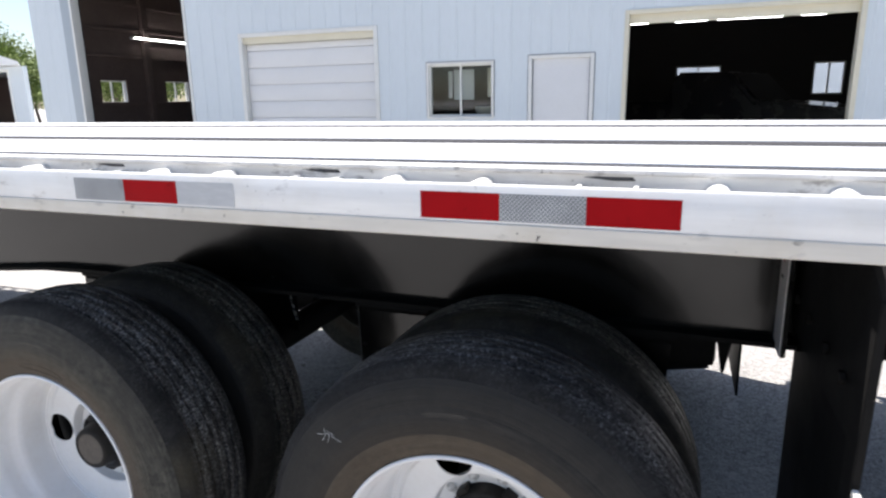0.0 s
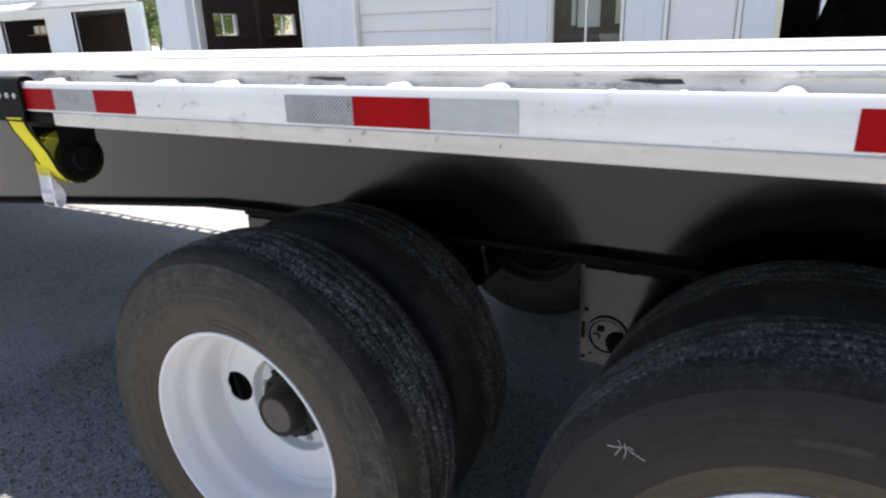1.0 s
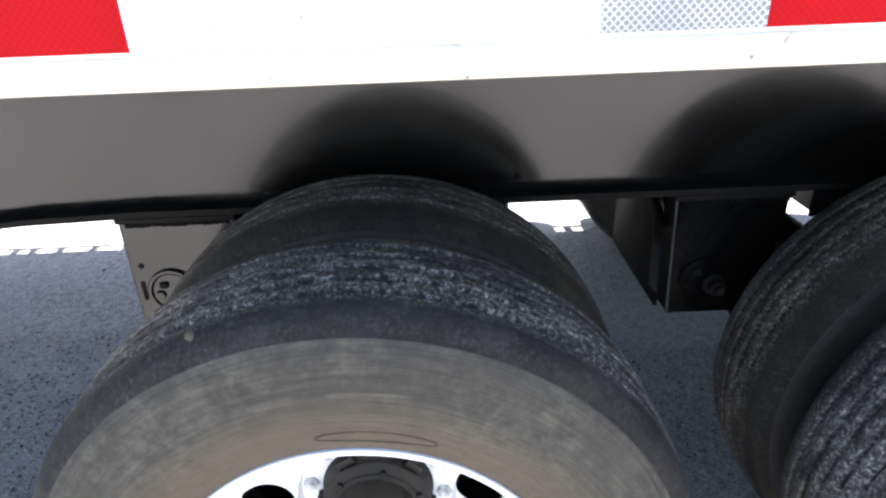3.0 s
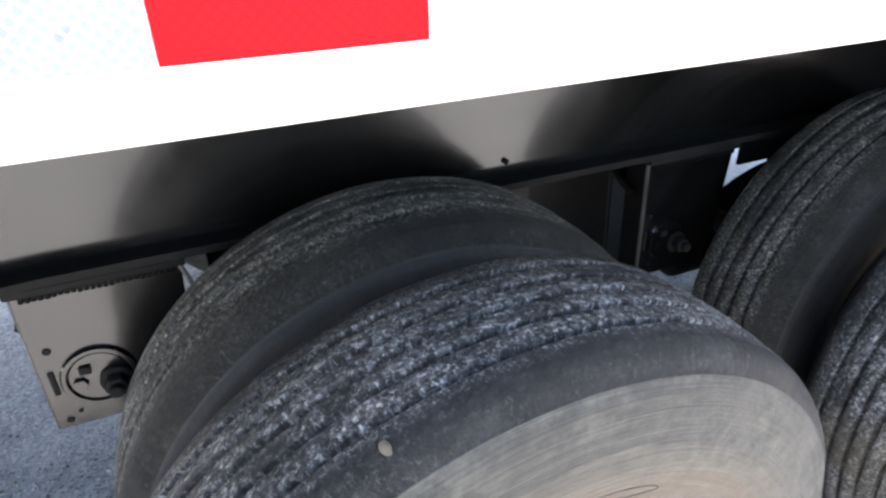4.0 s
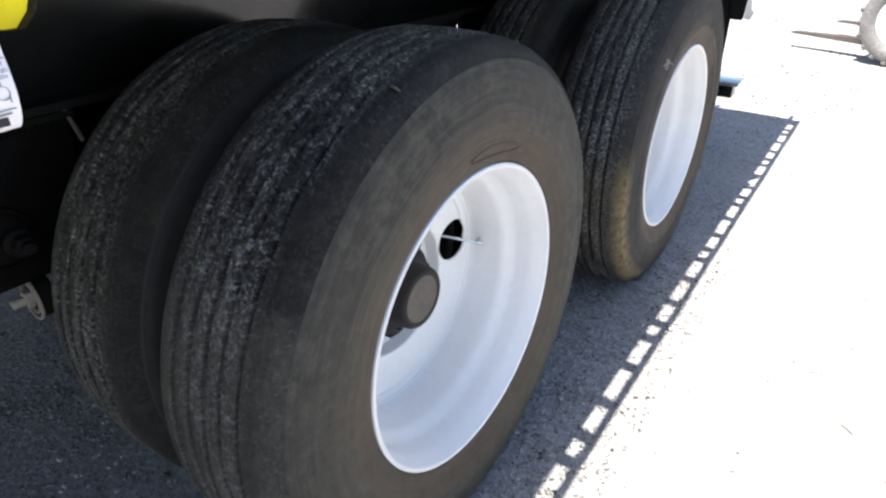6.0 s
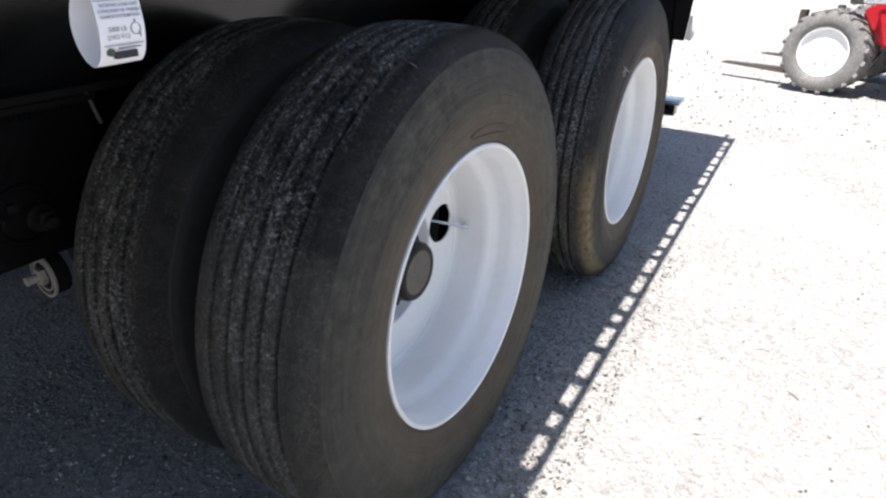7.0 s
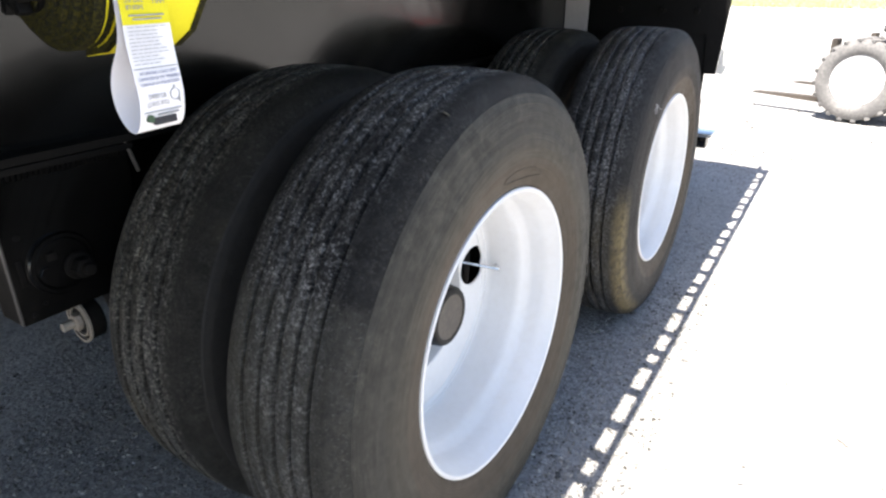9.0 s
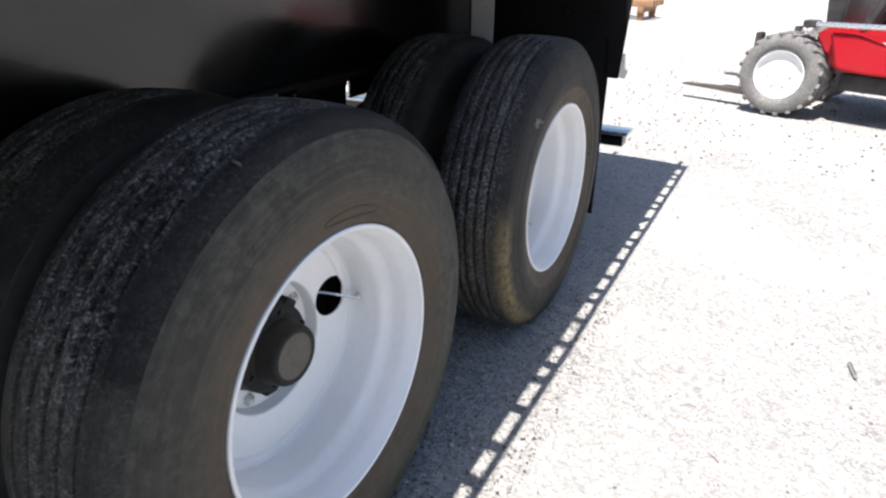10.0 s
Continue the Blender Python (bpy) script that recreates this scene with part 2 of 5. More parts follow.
def gravel_material():
    """Crushed stone: fine grains of mixed greys, larger chips, dust in drifts."""
    m, n, l, b = tree_of("gravel")
    u = coords(n, l)
    big, mid, fine = noisy(n, l, u, 0.7, 5), noisy(n, l, u, 7.0, 6, 0.7), noisy(n, l, u, 75.0, 5, 0.75)

    def cells(scale):
        v = n.new("ShaderNodeTexVoronoi")
        v.inputs["Scale"].default_value = scale
        l.new(u, v.inputs["Vector"])
        return v
    small, chips = cells(165.0), cells(62.0)
    one = ramp(n, l, small.outputs["Color"], [(0.15, (0.160, 0.154, 0.147)), (0.5, (0.348, 0.339, 0.326)), (0.85, (0.556, 0.542, 0.522))])
    two = ramp(n, l, chips.outputs["Color"], [(0.2, (0.181, 0.176, 0.168)), (0.8, (0.535, 0.522, 0.504))])
    col = mixed(n, l, ramp(n, l, mid, [(0.45, grey(0.15)), (0.6, grey(0.75))]), one, two)
    col = mixed(n, l, ramp(n, l, big, [(0.4, grey(0)), (0.65, grey(0.55))]), col, (0.503, 0.490, 0.473))
    clump = noisy(n, l, u, 19.0, 5, 0.7)
    col = mixed(n, l, ramp(n, l, clump, [(0.52, grey(0)), (0.66, grey(0.3))]), col, (0.215, 0.210, 0.206))
    col = mixed(n, l, ramp(n, l, clump, [(0.34, grey(0.2)), (0.44, grey(0))]), col, (0.537, 0.525, 0.510))
    col = mixed(n, l, ramp(n, l, fine, [(0.56, grey(0)), (0.70, grey(0.6))]), col, (0.192, 0.187, 0.183))
    l.new(col, b.inputs["Base Color"])
    b.inputs["Roughness"].default_value = 0.95
    add = n.new("ShaderNodeMath")
    add.operation = 'MULTIPLY_ADD'
    l.new(chips.outputs["Distance"], add.inputs[0])
    add.inputs[1].default_value = 0.5
    l.new(fine, add.inputs[2])
    bumped(n, l, b, add.outputs[0], 1.0, 0.012)
    return m


def leafy(name, dark, light):
    m, n, l, b = tree_of(name)
    i = n.new("ShaderNodeNewGeometry")
    l.new(ramp(n, l, i.outputs["Random Per Island"], [(0.0, dark), (1.0, light)]), b.inputs["Base Color"])
    b.inputs["Roughness"].default_value = 0.7
    return m


def glow(name, colour, power):
    m, n, l, b = tree_of(name)
    b.inputs["Base Color"].default_value = (*colour, 1)
    b.inputs["Emission Color"].default_value = (*colour, 1)
    b.inputs["Emission Strength"].default_value = power
    return m


def glass_material():
    m, n, l, b = tree_of("window_glass")
    b.inputs["Base Color"].default_value = (0.9, 0.95, 0.95, 1)
    b.inputs["Roughness"].default_value = 0.03
    b.inputs["Transmission Weight"].default_value = 1.0
    b.inputs["IOR"].default_value = 1.45
    return m


M_ALU = aluminium("rail_aluminium", (0.82, 0.82, 0.81), 0.46, 0.3)
M_SIDERAIL = aluminium("scarred_rail_aluminium", (0.80, 0.79, 0.77), 0.46, 0.4, 1.0, (0.46, 0.43, 0.40), 0.7, 0.57)
M_LIP = aluminium("lip_aluminium", (0.70, 0.665, 0.60), 0.55, 0.3, 0.9, (0.55, 0.50, 0.41), 0.75)
M_DECK = aluminium("deck_aluminium", (0.76, 0.77, 0.78), 0.4, 0.4, 0.0)
M_STRIP = worn("deck_strip", (0.03, 0.031, 0.034), (0.12, 0.12, 0.125), 0.9, 0.0, 4, 30, 0.8, scale=(0.35, 12, 6), shine=0.0)
M_FRAME = worn("black_gloss_paint", (0.0022, 0.0021, 0.002), (0.009, 0.008, 0.007), 0.17, 0, 2.5, 90, 0.3, 0.04, 0.001, coat=0.12, shine=0.45)
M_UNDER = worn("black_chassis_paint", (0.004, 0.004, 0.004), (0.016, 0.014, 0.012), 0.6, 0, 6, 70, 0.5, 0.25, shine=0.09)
M_HANGER = worn("dull_black_plate_paint", (0.0020, 0.0019, 0.0018), (0.006, 0.0055, 0.005), 0.55, 0, 6, 70, 0.4, 0.2, shine=0.05)
M_EDGEWORN = worn("worn_grey_edge", (0.085, 0.08, 0.074), (0.03, 0.028, 0.026), 0.5, 0.0, 14, 90, 0.7, 0.3)
M_PLATE = worn("galvanised_plate", (0.62, 0.64, 0.66), (0.46, 0.47, 0.48), 0.16, 0.95, 6, 60, 0.4, 0.04, 0.001)
M_RUST = worn("bare_steel", (0.38, 0.34, 0.29), (0.26, 0.21, 0.16), 0.7, 0.2, 20, 120, 0.7, 0.3)
M_TREAD = rubber("tread_rubber", (0.0100, 0.0099, 0.0100), (0.122, 0.119, 0.113), 0.14, 0, 7.0, 1.0, band=(0.05, 0.09, 0.20, 0.25), dusty=(-0.906, 0, -0.423))
M_TREADI = rubber("shaded_tread_rubber", (0.0140, 0.0134, 0.0120), (0.104, 0.099, 0.085), 0.30, 0, 9.0, 1.0, band=(0.01, 0.04, 0.19, 0.22))
M_TREADR = rubber("muddy_tread_rubber", (0.0120, 0.0119, 0.0120), (0.098, 0.097, 0.096), 0.30, 0, 9.0, 1.0, None, (0.03, 0, -1), band=(0.03, 0.08, 0.20, 0.25))
M_SIDE = rubber("sidewall_rubber", (0.0250, 0.0243, 0.0205), (0.122, 0.115, 0.092), 0.9, 150.0, 4.0)
M_SIDER = rubber("darker_sidewall_rubber", (0.0135, 0.0130, 0.0120), (0.047, 0.043, 0.037), 0.7, 145.0, 4.5, 0.0, (0.013, 0.0128, 0.0126), (0.03, 0, -1))
M_BEAD = rubber("bead_rubber", (0.036, 0.032, 0.027), (0.112, 0.095, 0.072), 0.85, 90.0, 9.0)
M_GAP = rubber("inner_sidewall_rubber", (0.014, 0.0135, 0.013), (0.06, 0.055, 0.046), 0.45, 0, 7.0)
M_WHITE = worn("white_wheel_paint", (0.80, 0.80, 0.80), (0.62, 0.59, 0.54), 0.38, 0, 5, 60, 0.22, 0.05, 0.001, coat=0.2)
M_GRIMESHADE = worn("shaded_grimy_wheel_paint", (0.085, 0.08, 0.074), (0.03, 0.027, 0.024), 0.7, 0, 9, 60, 0.7, 0.2)
M_HUB = worn("black_hub_paint", (0.006, 0.0056, 0.0052), (0.021, 0.018, 0.015), 0.5, 0, 14, 90, 0.6, 0.3, shine=0.22)
M_CAP = worn("dusty_cap", (0.060, 0.051, 0.042), (0.13, 0.108, 0.088), 0.6, 0, 18, 120, 0.7, 0.3)
M_NUT = worn("painted_nut", (0.70, 0.70, 0.69), (0.12, 0.11, 0.10), 0.6, 0.0, 40, 160, 0.6, 0.2)
M_CHROME = worn("steel_stem", (0.75, 0.75, 0.74), (0.4, 0.38, 0.35), 0.25, 0.9, 30, 160, 0.4, 0.1)
M_RED = tape_material("red_reflective_tape", (0.37, 0.006, 0.009), (0.31, 0.005, 0.008), 0.05)
M_SILVER = tape_material("silver_reflective_tape", (0.20, 0.213, 0.224), (0.58, 0.585, 0.585), 0.3)
M_SILVERP = worn("smooth_silver_tape", (0.40, 0.415, 0.43), (0.58, 0.59, 0.60), 0.45, 0.0, 9, 70, 0.6, 0.1, scale=(0.4, 1, 1.6))
M_YELLOW = worn("yellow_webbing", (0.78, 0.70, 0.01), (0.60, 0.52, 0.02), 0.75, 0, 8, 500, 0.5, 0.5, 0.001)
M_EDGE = worn("black_webbing_edge", (0.009, 0.009, 0.008), (0.20, 0.18, 0.012), 0.85, 0, 300, 520, 0.16, 0.8, 0.0015, spread=0.06, shine=0.1)
M_TAG = worn("white_label", (0.84, 0.83, 0.86), (0.74, 0.72, 0.74), 0.45, 0, 20, 200, 0.25, 0.05)
M_INK = worn("ink", (0.05, 0.05, 0.06), (0.1, 0.1, 0.1), 0.6)
M_PRINT = worn("faded_print", (0.27, 0.27, 0.28), (0.4, 0.4, 0.4), 0.6)
M_LEAFINK = worn("green_ink", (0.03, 0.07, 0.035), (0.05, 0.09, 0.05), 0.6)
M_INKBLUE = worn("blue_ink", (0.08, 0.11, 0.24), (0.14, 0.16, 0.26), 0.6)
M_FLAP = worn("flap_rubber", (0.004, 0.004, 0.0042), (0.012, 0.0115, 0.011), 0.6, 0, 5, 60, 0.5, 0.3, shine=0.12)
M_POST = worn("grey_post_paint", (0.66, 0.62, 0.61), (0.50, 0.46, 0.45), 0.45, 0.1, 9, 60, 0.5)
M_FADED = worn("faded_red_tape", (0.38, 0.16, 0.16), (0.34, 0.24, 0.23), 0.6, 0, 20, 90, 0.5)
M_GRAVEL = gravel_material()
M_STONEY = worn("dried_mud", (0.115, 0.095, 0.06), (0.07, 0.06, 0.04), 0.9, 0, 40, 200, 0.6)
M_SIDING = worn("pale_blue_siding", (0.66, 0.72, 0.76), (0.55, 0.60, 0.63), 0.5, 0, 0.5, 18, 0.35, 0.05, scale=(1, 1, 0.25))
M_JAMB = worn("grey_blue_board", (0.40, 0.45, 0.49), (0.33, 0.37, 0.40), 0.5, 0, 1, 30, 0.4)
M_SEAL = worn("dark_sealing_strip", (0.19, 0.19, 0.22), (0.11, 0.11, 0.12), 0.7, 0, 3, 40, 0.5)
M_TRIM = worn("white_trim", (0.78, 0.78, 0.75), (0.62, 0.61, 0.56), 0.5, 0, 2, 40, 0.4)
M_CREAM = worn("cream_lintel", (0.72, 0.68, 0.55), (0.6, 0.56, 0.44), 0.6, 0, 2, 40, 0.4)
M_DOORP = worn("white_door_paint", (0.76, 0.76, 0.76), (0.66, 0.66, 0.65), 0.5, 0, 1, 30, 0.3)
M_INSIDE = worn("brown_interior_boards", (0.12, 0.08, 0.07), (0.2, 0.15, 0.125), 0.8, 0, 1.2, 20, 0.6)
# near-black colour that carries the shade deep inside the bays
M_DARKIN = worn("dark_bay_shade", (0.018, 0.016, 0.015), (0.04, 0.034, 0.03), 0.85, 0, 1.2, 20, 0.6)
M_CONC = worn("concrete_floor", (0.22, 0.21, 0.2), (0.13, 0.12, 0.11), 0.8, 0, 0.8, 20, 0.6)
M_ROOF = worn("white_metal_roof", (0.82, 0.82, 0.82), (0.7, 0.7, 0.68), 0.4, 0.1, 0.6, 20, 0.3)
M_LAMP = glow("tube_lamp", (0.95, 0.98, 1.0), 12.0)
M_GLASS = glass_material()
M_BODYRED = worn("red_machine_paint", (0.42, 0.010, 0.02), (0.32, 0.02, 0.022), 0.32, 0, 3, 60, 0.3, 0.05, coat=0.4)
M_MACH = worn("black_machine_steel", (0.02, 0.02, 0.022), (0.08, 0.075, 0.07), 0.5, 0.2, 8, 60, 0.6)
M_LUG = rubber("grey_lug_tyre", (0.125, 0.122, 0.120), (0.34, 0.33, 0.31), 0.85, 0, 7.0)
M_STEEL = worn("worn_fork_steel", (0.06, 0.05, 0.042), (0.13, 0.11, 0.09), 0.6, 0.3, 6, 60, 0.7)
M_PICKUP = worn("dark_truck_paint", (0.03, 0.03, 0.035), (0.06, 0.055, 0.05), 0.25, 0, 2, 40, 0.4, coat=0.5)
M_WOOD = worn("brown_timber", (0.24, 0.12, 0.06), (0.36, 0.24, 0.14), 0.8, 0, 3, 40, 0.6)
M_BARK = worn("bark", (0.11, 0.08, 0.06), (0.2, 0.16, 0.12), 0.9, 0, 6, 30, 0.6, 0.5, 0.02)
M_LEAF = leafy("leaves", (0.06, 0.11, 0.018), (0.27, 0.34, 0.09))
M_GRASS = leafy("grass", (0.30, 0.31, 0.14), (0.52, 0.50, 0.30))


# ---- mesh helpers ----
def mesh_of(bm, name, materials, smooth=None):
    if smooth is not None:
        bm.normal_update()
        for f in bm.faces:
            f.smooth = True
        for e in bm.edges:
            if len(e.link_faces) == 2 and e.calc_face_angle(0) > radians(smooth):
                e.smooth = False
    me = bpy.data.meshes.new(name)
    bm.to_mesh(me)
    bm.free()
    for m in (materials if isinstance(materials, (list, tuple)) else [materials]):
        me.materials.append(m)
    return me


def part(name, bm, material, parent, label="", smooth=35, at=None):
    """Links a bmesh, or a mesh made before, as one object under a thing or a part."""
    me = bm if isinstance(bm, bpy.types.Mesh) else mesh_of(bm, name, material, smooth)
    ob = new(name, me)
    ob.parent = parent
    if at is not None:
        ob.matrix_basis = at
    if label:
        tagged(ob, label)
    return ob


def thing(name, label, category, at=None, group="", kind=""):
    ob = new(name)
    ob.empty_display_size = 0.1
    if at is not None:
        ob.matrix_basis = at
    return tagged(ob, label, category, group, kind)


def solid(name, bm, material, label, category, group="", kind="", smooth=35, at=None):
    ob = new(name, mesh_of(bm, name, material, smooth))
    if at is not None:
        ob.matrix_basis = at
    return tagged(ob, label, category, group, kind)


def box(lo, hi, bevel=0.0, bm=None, m=None, slot=0):
    """A box from corner to corner, with bevelled edges; into bm when given."""
    b = bmesh.new()
    bmesh.ops.create_cube(b, size=1.0)
    lo, hi = Vector(lo), Vector(hi)
    for v in b.verts:
        v.co = Vector([lo[k] + (v.co[k] + 0.5) * (hi[k] - lo[k]) for k in range(3)])
    if bevel:
        bmesh.ops.bevel(b, geom=b.edges[:], offset=bevel, segments=2, affect='EDGES', profile=0.6)
    if m is not None:
        b.transform(m)
    for f in b.faces:
        f.material_index = slot
    return merged(bm, b)


def merged(bm, b):
    if bm is None:
        return b
    me = bpy.data.meshes.new("tmp")
    b.to_mesh(me)
    b.free()
    bm.from_mesh(me)
    bpy.data.meshes.remove(me)
    return bm


def lathe(profile, steps=96, axis='Y', bm=None, m=None, slots=None, closed=False):
    """Turns a profile of (radius, along) round an axis. slots: the material of each profile span."""
    b = bmesh.new()
    rings = []
    for r, a in profile:
        ring = []
        for k in range(steps):
            t = 2 * math.pi * k / steps
            c, s = r * math.cos(t), r * math.sin(t)
            ring.append(b.verts.new((c, a, s) if axis == 'Y' else (a, c, s) if axis == 'X' else (c, s, a)))
        rings.append(ring)
    spans = list(zip(rings, rings[1:] + ([rings[0]] if closed else [])))[: len(rings) if closed else len(rings) - 1]
    for j, (p, q) in enumerate(spans):
        for k in range(steps):
            f = b.faces.new((p[k], p[(k + 1) % steps], q[(k + 1) % steps], q[k]))
            f.material_index = slots[j] if slots else 0
    bmesh.ops.remove_doubles(b, verts=b.verts[:], dist=1e-6)
    bmesh.ops.recalc_face_normals(b, faces=b.faces[:])
    if m is not None:
        b.transform(m)
    return merged(bm, b)


def cylinder(p, q, r, steps=24, bevel=0.0, bm=None, r2=None, slot=0):
    """A capped round bar from p to q with a rounded rim."""
    p, q = Vector(p), Vector(q)
    d = (q - p).length
    r2 = r if r2 is None else r2
    e = min(bevel, r * 0.6, d * 0.45)
    prof = [(0.0001, 0), (r - e, 0), (r, e), (r2, d - e), (r2 - e, d), (0.0001, d)] if e else [(0.0001, 0), (r, 0), (r2, d), (0.0001, d)]
    turn = (q - p).to_track_quat('Z', 'Y').to_matrix().to_4x4()
    return lathe(prof, steps, 'Z', bm, Matrix.Translation(p) @ turn, [slot] * len(prof))


def tube(points, r, steps=10, bm=None):
    """A round hose or rod along points."""
    b = bmesh.new()
    pts = [Vector(p) for p in points]
    rings = []
    for k, p in enumerate(pts):
        d = (pts[min(k + 1, len(pts) - 1)] - pts[max(k - 1, 0)]).normalized()
        q = d.to_track_quat('Z', 'Y')
        rings.append([b.verts.new(p + q @ Vector((r * math.cos(2 * math.pi * j / steps), r * math.sin(2 * math.pi * j / steps), 0))) for j in range(steps)])
    for p, q in zip(rings, rings[1:]):
        for j in range(steps):
            b.faces.new((p[j], p[(j + 1) % steps], q[(j + 1) % steps], q[j]))
    b.faces.new(rings[0][::-1])
    b.faces.new(rings[-1])
    bmesh.ops.recalc_face_normals(b, faces=b.faces[:])
    return merged(bm, b)


def slab(outline, axis, lo, hi, bevel=0.0, bm=None):
    """A flat outline (two coordinates a point) extruded along an axis from lo to hi."""
    b = bmesh.new()
    def at(u, v, w):
        return {'X': (w, u, v), 'Y': (u, w, v), 'Z': (u, v, w)}[axis]
    one = [b.verts.new(at(u, v, lo)) for u, v in outline]
    two = [b.verts.new(at(u, v, hi)) for u, v in outline]
    b.faces.new(one)
    b.faces.new(two[::-1])
    for k in range(len(one)):
        j = (k + 1) % len(one)
        b.faces.new((one[k], two[k], two[j], one[j]))
    bmesh.ops.recalc_face_normals(b, faces=b.faces[:])
    if bevel:
        bmesh.ops.bevel(b, geom=b.edges[:], offset=bevel, segments=2, affect='EDGES')
    return merged(bm, b)


def ribbon(points, along, half, thick):
    """A band of cloth or paper: a path of points swept along a direction, with thickness."""
    b = bmesh.new()
    pts, a = [Vector(p) for p in points], Vector(along).normalized()
    rows = []
    for k, p in enumerate(pts):
        d = (pts[min(k + 1, len(pts) - 1)] - pts[max(k - 1, 0)]).normalized()
        nrm = d.cross(a).normalized() * thick / 2
        rows.append([b.verts.new(p - a * half - nrm), b.verts.new(p + a * half - nrm), b.verts.new(p + a * half + nrm), b.verts.new(p - a * half + nrm)])
    for p, q in zip(rows, rows[1:]):
        for k in range(4):
            b.faces.new((p[k], p[(k + 1) % 4], q[(k + 1) % 4], q[k]))
    b.faces.new(rows[0][::-1])
    b.faces.new(rows[-1])
    bmesh.ops.recalc_face_normals(b, faces=b.faces[:])
    return b


# ---- ground ----
def ground():
    """One sheet: fine and slightly uneven near the trailer, wide cells out to the horizon."""
    def line(near, step, far):
        s = [v * step for v in range(int(-near / step), int(near / step) + 1)]
        d, out = step, near
        more = []
        while out < far:
            d *= 1.35
            out += d
            more.append(out)
        return [-v for v in reversed(more)] + s + more
    xs, ys = line(7.0, 0.10, 900), line(5.0, 0.10, 900)
    b = bmesh.new()
    grid = []
    for x in xs:
        row = []
        for y in ys:
            r = max(abs(x), abs(y))
            h = 0.006 * noise.noise((x * 2.1, y * 2.1, 0)) + 0.003 * noise.noise((x * 7, y * 7, 3)) if r < 9 else 0
            row.append(b.verts.new((x, y, h - 0.004)))
        grid.append(row)
    for p, q in zip(grid, grid[1:]):
        for k in range(len(ys) - 1):
            b.faces.new((p[k], q[k], q[k + 1], p[k + 1]))
    return solid("ground", b, M_GRAVEL, "pale crushed gravel yard, dry and dusty", "ground", kind="structure", smooth=60)


ground()


# ---- trailer ----
FRONT, REAR, WIDTH, DECK = -9.6, 2.66, 2.59, 1.385
BUMPER = 2.62
AXLES = ((-0.283, 0.492), (0.95, 0.492))
trailer = thing("flatbed_trailer", "flatbed trailer with aluminium deck, black frame and tandem axles", "trailer")


def mirror_y(bm):
    """The same part on the other side of the trailer."""
    b = bm.copy()
    for v in b.verts:
        v.co.y = WIDTH - v.co.y
    bmesh.ops.reverse_faces(b, faces=b.faces[:])
    return b


# deck planks and the dark strips between them
STRIPS = [(0.096, 0.168), (0.66, 0.87), (1.72, 2.0), (2.422, 2.494)]
edges = [0.0755] + [v for s in STRIPS for v in s] + [WIDTH - 0.0755]
for lo, hi in zip(edges[0::2], edges[1::2]):
    b = bmesh.new()
    count = max(1, round((hi - lo) / 0.2))
    for k in range(count):
        a, c = lo + (hi - lo) * k / count, lo + (hi - lo) * (k + 1) / count
        box((FRONT, a + 0.001, DECK - 0.035), (REAR, c - 0.001, DECK), 0.004, b)
    part("plank", b, M_DECK, trailer)
for lo, hi in STRIPS:
    part("deck_strip", box((FRONT, lo + 0.001, DECK - 0.035), (REAR, hi - 0.001, DECK - 0.003), 0.002), M_STRIP, trailer, "dull grey strip let into the deck")


# added black sheet: keeps light from leaking or bouncing below the planks
part("under_dark_sheet", box((FRONT, 0.13, 1.3485), (REAR - 0.02, WIDTH - 0.13, 1.3495), 0), M_UNDER, trailer, "black sheet added under the deck to deepen the shade below")


# side rails with stake pockets, spools and the outer rub rail
def rails(flip):
    turn = mirror_y if flip else (lambda q: q)
    c_rail = slab([(0.072, 1.252), (0.135, 1.252), (0.135, 1.262), (0.080, 1.262), (0.080, 1.375), (0.075, DECK), (0.060, DECK), (0.057, 1.3825), (0.057, 1.376), (0.060, 1.373), (0.066, 1.372)], 'X', FRONT, REAR)
    part("side_rail", turn(c_rail), M_SIDERAIL, trailer)
    rub = slab([(0.001, 1.288), (0.0, 1.292), (0.0, 1.352), (0.002, 1.357), (0.008, 1.358), (0.012, 1.354), (0.012, 1.288)], 'X', FRONT, REAR)
    part("rub_rail", turn(rub), M_ALU, trailer, "scuffed aluminium rub rail")
    lip = slab([(-0.001, 1.257), (-0.0025, 1.259), (-0.0025, 1.2855), (-0.0008, 1.2877), (0.012, 1.2879), (0.012, 1.256), (0.002, 1.256)], 'X', -0.735 if not flip else FRONT, REAR)
    part("rail_lip", turn(lip), M_LIP, trailer, "lower lip of the rub rail")
    x = 0.047 - 0.585 * 16
    while x < REAR - 0.05:
        b = slab([(x - 0.052, 0.0125), (x - 0.052, 0.0655), (x - 0.044, 0.0655), (x - 0.044, 0.0165), (x + 0.044, 0.0165), (x + 0.044, 0.0655), (x + 0.052, 0.0655), (x + 0.052, 0.0125)], 'Z', 1.262, 1.356)
        part("stake_pocket", turn(b), M_ALU, trailer)
        # flat dark wedge in place of the shadow above the pocket
        part("pocket_shadow", turn(slab([(x - 0.046, 1.368), (x - 0.02, 1.3695), (x + 0.040, 1.3695), (x + 0.046, 1.363), (x + 0.008, 1.3625)], 'Y', 0.0648, 0.0659)), M_STRIP, trailer)
        for u in (x + 0.178, x + 0.358):
            if u < REAR - 0.04:
                part("spool", turn(cylinder((u, 0.0125, 1.3415), (u, 0.0655, 1.3415), 0.0215, 22, 0.003)), M_ALU, trailer)
        x += 0.585


rails(False)
rails(True)


